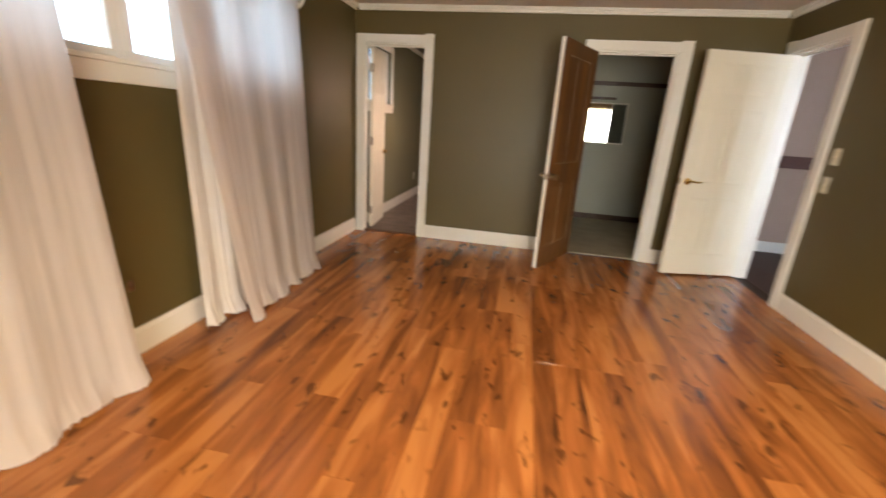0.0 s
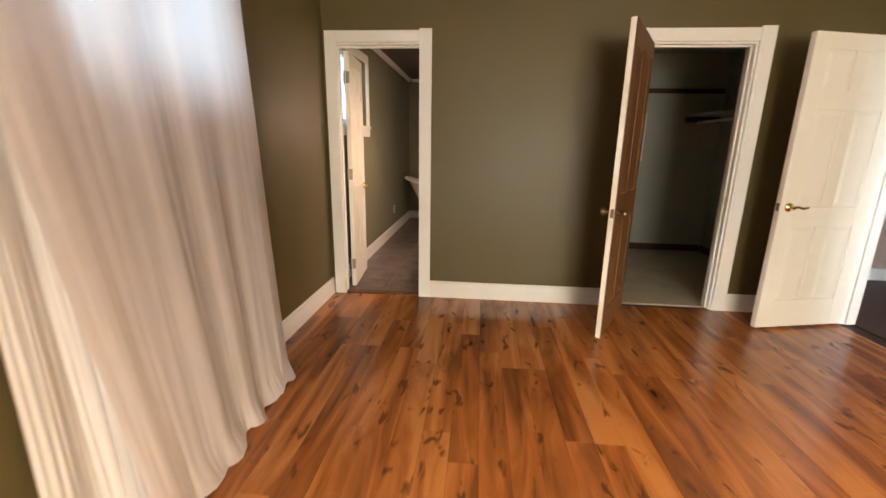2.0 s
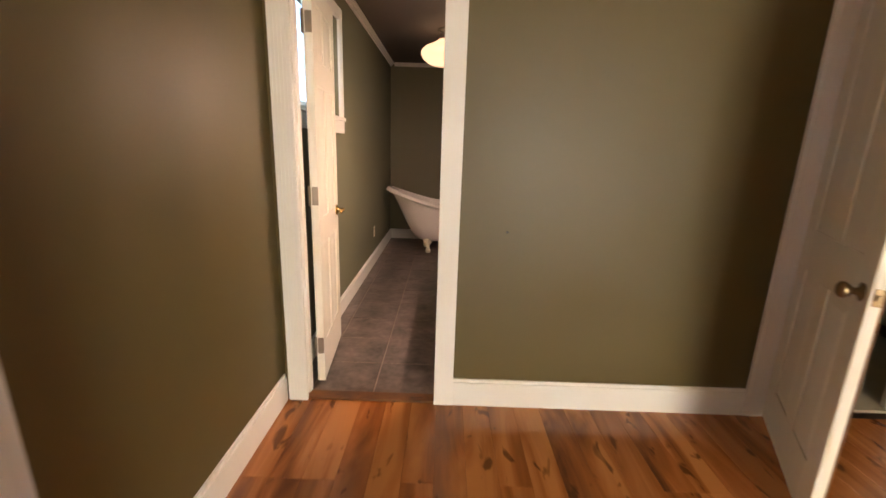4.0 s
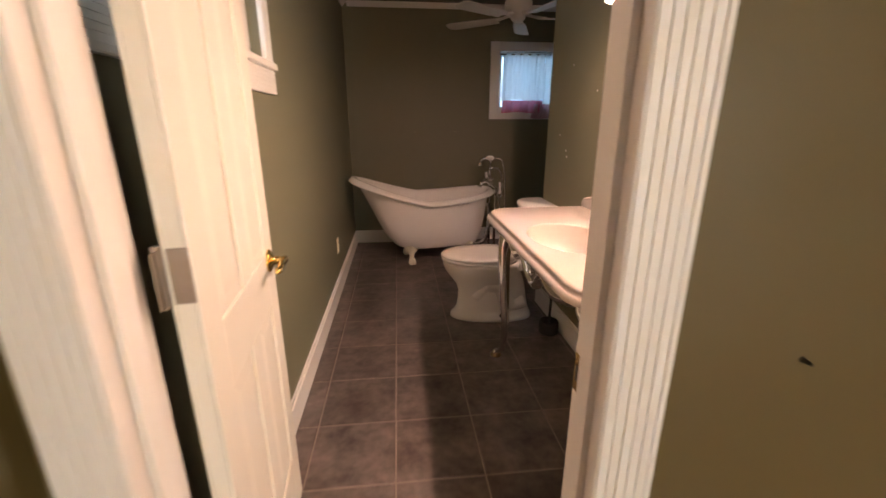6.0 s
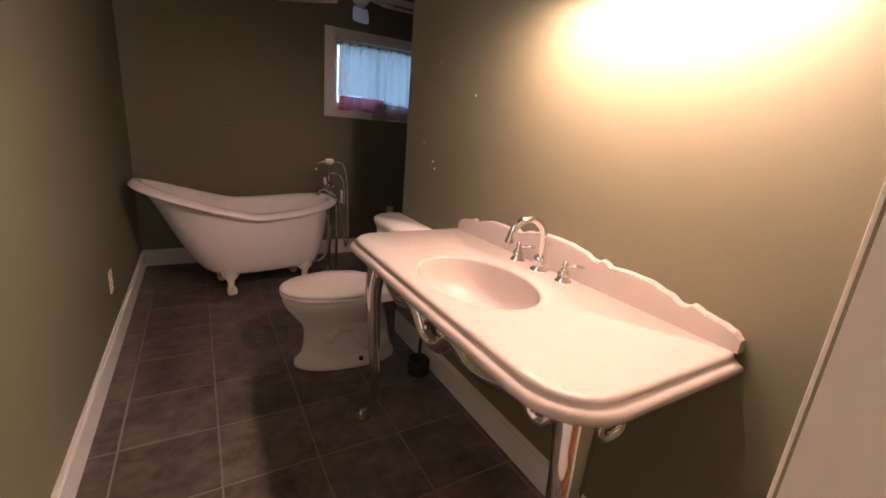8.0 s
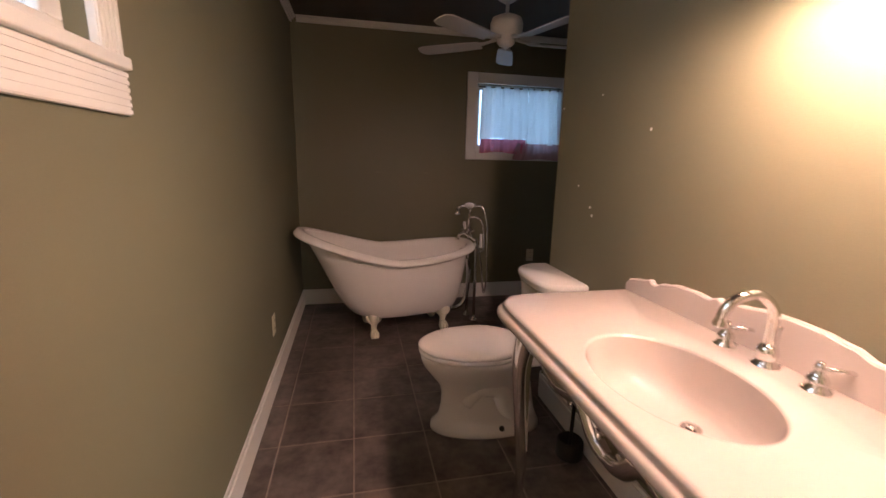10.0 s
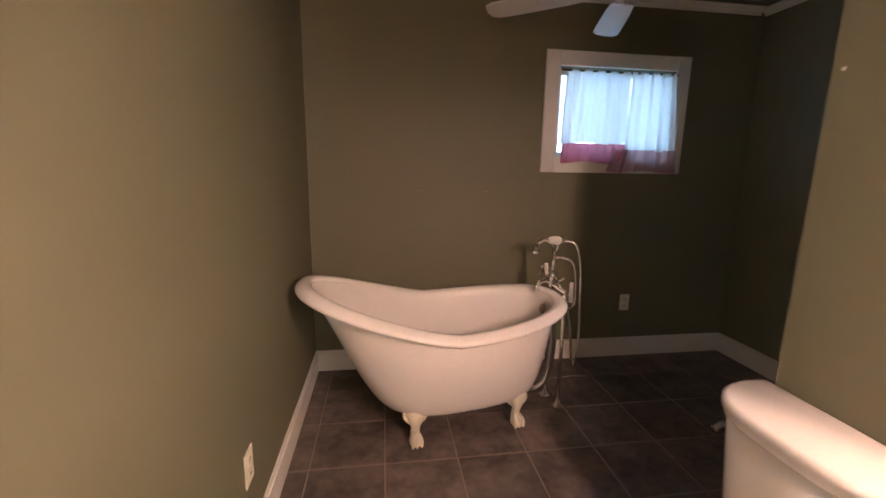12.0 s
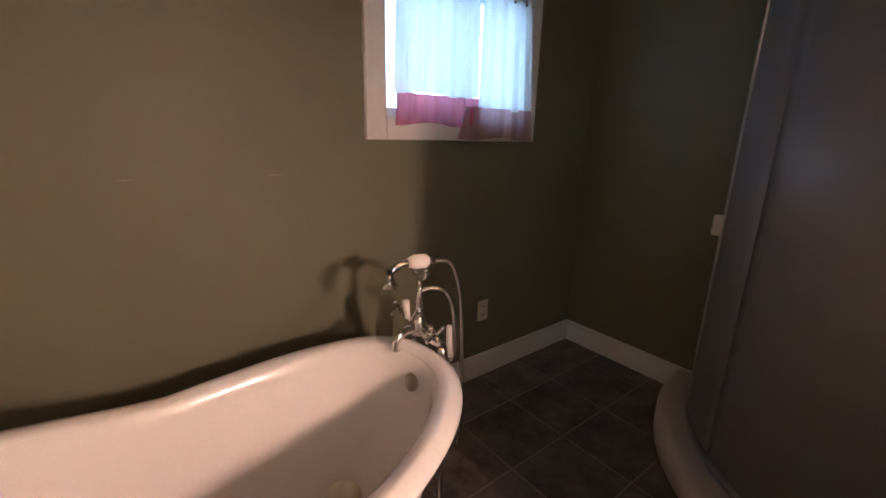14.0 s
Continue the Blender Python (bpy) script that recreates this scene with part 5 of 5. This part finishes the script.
def arc_band(bm, prof, n=30, start=90, end=180):
    rings = [quarter(r, z, n, start, end) for r, z in prof]
    made = [[bm.verts.new(p) for p in r] for r in rings]
    k = len(made)
    for a in range(k):
        b = (a + 1) % k
        for i in range(n):
            bm.faces.new((made[a][i], made[a][i + 1], made[b][i + 1], made[b][i]))
    bm.faces.new([made[a][0] for a in range(k)])
    bm.faces.new([made[a][n] for a in range(k)][::-1])


bm = bmesh.new()
arc_band(bm, [(0.001, 0.0), (0.970, 0.0), (0.986, 0.012), (0.986, 0.095), (0.980, 0.118), (0.962, 0.130), (0.940, 0.130), (0.915, 0.122), (0.86, 0.115), (0.84, 0.06), (0.001, 0.05)])
part("shower_base", bm, M_SHBASE, shower, "moulded ivory acrylic base", True)
for s0, s1 in ((90.5, 135), (135.05, 179.5)):
    bm = bmesh.new()
    arc_band(bm, [(0.858, 0.135), (0.865, 0.135), (0.865, 1.90), (0.858, 1.90)], 14, s0, s1)
    part("panel", bm, M_SHOWER, shower, "smoked grey shower panel", True)
for z0, z1, r in ((0.114, 0.150, 0.873), (1.885, 1.955, 0.892)):
    bm = bmesh.new()
    arc_band(bm, [(0.848, z0), (r, z0), (r, z1), (0.848, z1)], 30)
    part("rail", bm, M_SHFRAME, shower, "satin aluminium rail", True)
for a in (91.2, 113.0, 178.8):
    bm = bmesh.new()
    p = Vector((0.862 * math.cos(radians(a)), 0.862 * math.sin(radians(a)), 0))
    box(bm, -0.012, 0.012, -0.012, 0.012, 0.13, 1.93, 0.004, Matrix.Translation(p) @ Matrix.Rotation(radians(a), 4, 'Z'))
    part("upright", bm, M_SHFRAME, shower)

bm = bmesh.new()
box(bm, -0.014, 0.022, -0.010, 0.010, 0.945, 1.030, 0.006, Matrix.Rotation(radians(114.5), 4, 'Z') @ Matrix.Translation((0.885, 0, 0)))
part("door_handle", bm, M_PLASTIC, shower, "small ivory plastic pull handle")

# ---- cafe curtain on the small window ----
cr = thing("cafe_curtain", "white cafe curtain with pink border on a dark rod", "curtain")
bm = bmesh.new()
tube(bm, [(1.53, YN - 0.035, 1.905), (2.31, YN - 0.035, 1.905)], 0.006, 10)
part("rod", bm, M_BRONZE, cr, "thin dark rod", True)


def cafe(y, x0t, x1t, x0b, x1b, z0, z1, folds, seed, wave=0.008):
    rnd = random.Random(seed)
    p = [rnd.uniform(0, 6) for _ in range(4)]
    bm = bmesh.new()
    rows = []
    for j in range(19):
        v = j / 18
        row = []
        for i in range(61):
            u = i / 60
            x = (x0t + (x1t - x0t) * u) * (1 - v) + (x0b + (x1b - x0b) * u) * v
            w = wave * (math.sin(u * folds * 6.283 + p[0] + v) + 0.5 * math.sin(u * folds * 13 + p[1]))
            z = z1 + (z0 - z1 + 0.007 * math.sin(u * 9 + p[2])) * v
            row.append(bm.verts.new((x, y + w, z)))
        rows.append(row)
    for a, b in zip(rows, rows[1:]):
        for i in range(60):
            bm.faces.new((a[i], a[i + 1], b[i + 1], b[i]))
    return bm


part("curtain_panel", cafe(YN - 0.04, 1.560, 1.99, 1.548, 2.00, 1.475, 1.912, 5, 1), M_CAFE, cr, "", True)
part("border", cafe(YN - 0.04, 1.560, 2.00, 1.555, 2.01, 1.355, 1.474, 5, 1), M_PINK, cr, "pink border", True)
part("curtain_panel", cafe(YN - 0.046, 1.985, 2.29, 1.975, 2.33, 1.435, 1.912, 4, 5), M_CAFE, cr, "", True)
part("border", cafe(YN - 0.046, 1.90, 2.335, 1.86, 2.355, 1.300, 1.440, 5, 6), M_LACE, cr, "mauve lace edge", True)

# nail shape in place of a nail hole; hole's shade is its dark colour
bm = bmesh.new()
lathe(bm, [(0.001, 0), (0.006, 0), (0.004, 0.002), (0.003, 0.014), (0.001, 0.015)], 8, Matrix.Translation((1.075, 0.0, 0.905)) @ Matrix.Rotation(radians(90), 4, 'X'))
tagged(obj("nail_hole_mark", bm, M_DARK), "small dark nail shape standing in for a nail hole", "nail")
# screw holes and filled patches on the partition
for n, (yy, zz, r) in enumerate(((1.91, 1.094, 0.007), (1.89, 1.060, 0.007), (2.02, 1.18, 0.005), (1.58, 1.40, 0.006), (2.215, 1.535, 0.005), (1.895, 1.554, 0.004))):
    bm = bmesh.new()
    lathe(bm, [(0.001, 0), (r, 0), (r * 0.8, 0.0018), (0.001, 0.002)], 10, Matrix.Translation((XP, yy, zz)) @ Matrix.Rotation(radians(-90), 4, 'Y'))
    tagged(obj("wall_patch", bm, M_TRIM), "small white filler dab on the taupe wall", "filler patch", "filler dabs")

for xx in (0.668, 1.085):
    bm = boxes((xx - 0.022, xx + 0.022, YN - 0.0012, YN, 1.1635, 1.168))
    tagged(obj("wall_scuff", bm, M_BATHMARK), "faint pale scuff on the taupe wall", "scuff", "wall scuffs")

# ---- floors, piece by piece ----
PW, PL = 0.129, 1.215
plank_mesh = {}


def plank(w, l):
    key = (round(w, 3), round(l, 3))
    if key not in plank_mesh:
        bm = bmesh.new()
        b = 0.0006
        lo = [bm.verts.new(v) for v in ((0, 0, -0.010), (w, 0, -0.010), (w, l, -0.010), (0, l, -0.010))]
        md = [bm.verts.new(v) for v in ((0, 0, -b), (w, 0, -b), (w, l, -b), (0, l, -b))]
        hi = [bm.verts.new(v) for v in ((b, b, 0), (w - b, b, 0), (w - b, l - b, 0), (b, l - b, 0))]
        for p, q in ((lo, md), (md, hi)):
            for i in range(4):
                bm.faces.new((p[i], p[(i + 1) % 4], q[(i + 1) % 4], q[i]))
        bm.faces.new(hi)
        me = bpy.data.meshes.new("plank")
        bm.to_mesh(me)
        bm.free()
        me.materials.append(M_PLANK)
        plank_mesh[key] = me
    return plank_mesh[key]


rnd = random.Random(11)
x = 0.001
while x < 4.028:
    w = min(PW, 4.029 - x)
    y = -6.299 - 0
    first = True
    while y < -0.006:
        l = PL * rnd.choice((0.25, 0.4, 0.6, 0.75)) if first else PL
        l = min(l, -0.005 - y)
        first = False
        if l > 0.02:
            ob = new("plank", plank(w - 0.0006, l - 0.0008))
            ob.location = (x, y, 0)
            ob.parent = floor_bed
        y += l
    x += PW

tile_mesh = {}


def tile(w, l):
    key = (round(w, 3), round(l, 3))
    if key not in tile_mesh:
        bm = bmesh.new()
        b = 0.003
        lo = [bm.verts.new(v) for v in ((0, 0, -0.006), (w, 0, -0.006), (w, l, -0.006), (0, l, -0.006))]
        md = [bm.verts.new(v) for v in ((0, 0, -0.002), (w, 0, -0.002), (w, l, -0.002), (0, l, -0.002))]
        hi = [bm.verts.new(v) for v in ((b, b, 0), (w - b, b, 0), (w - b, l - b, 0), (b, l - b, 0))]
        for p, q in ((lo, md), (md, hi)):
            for i in range(4):
                bm.faces.new((p[i], p[(i + 1) % 4], q[(i + 1) % 4], q[i]))
        bm.faces.new(hi)
        me = bpy.data.meshes.new("tile")
        bm.to_mesh(me)
        bm.free()
        me.materials.append(M_TILE)
        tile_mesh[key] = me
    return tile_mesh[key]


def cuts(lo, hi, origin, step):
    k = math.floor((lo - origin) / step)
    out = [lo]
    while origin + (k + 1) * step < hi - 0.01:
        k += 1
        if origin + k * step > lo + 0.01:
            out.append(origin + k * step)
    return out + [hi]


xs = cuts(XB, XE, 0.102, 0.331)
ys = cuts(0.068, YN, 2.365, 0.330)
G = 0.006
for x0, x1 in zip(xs, xs[1:]):
    for y0, y1 in zip(ys, ys[1:]):
        if x0 > XP - 0.02 and y1 < 2.2:
            continue
        ob = new("tile", tile(x1 - x0 - G, y1 - y0 - G))
        ob.location = (x0 + G / 2, y0 + G / 2, 0)
        ob.parent = floor_bath
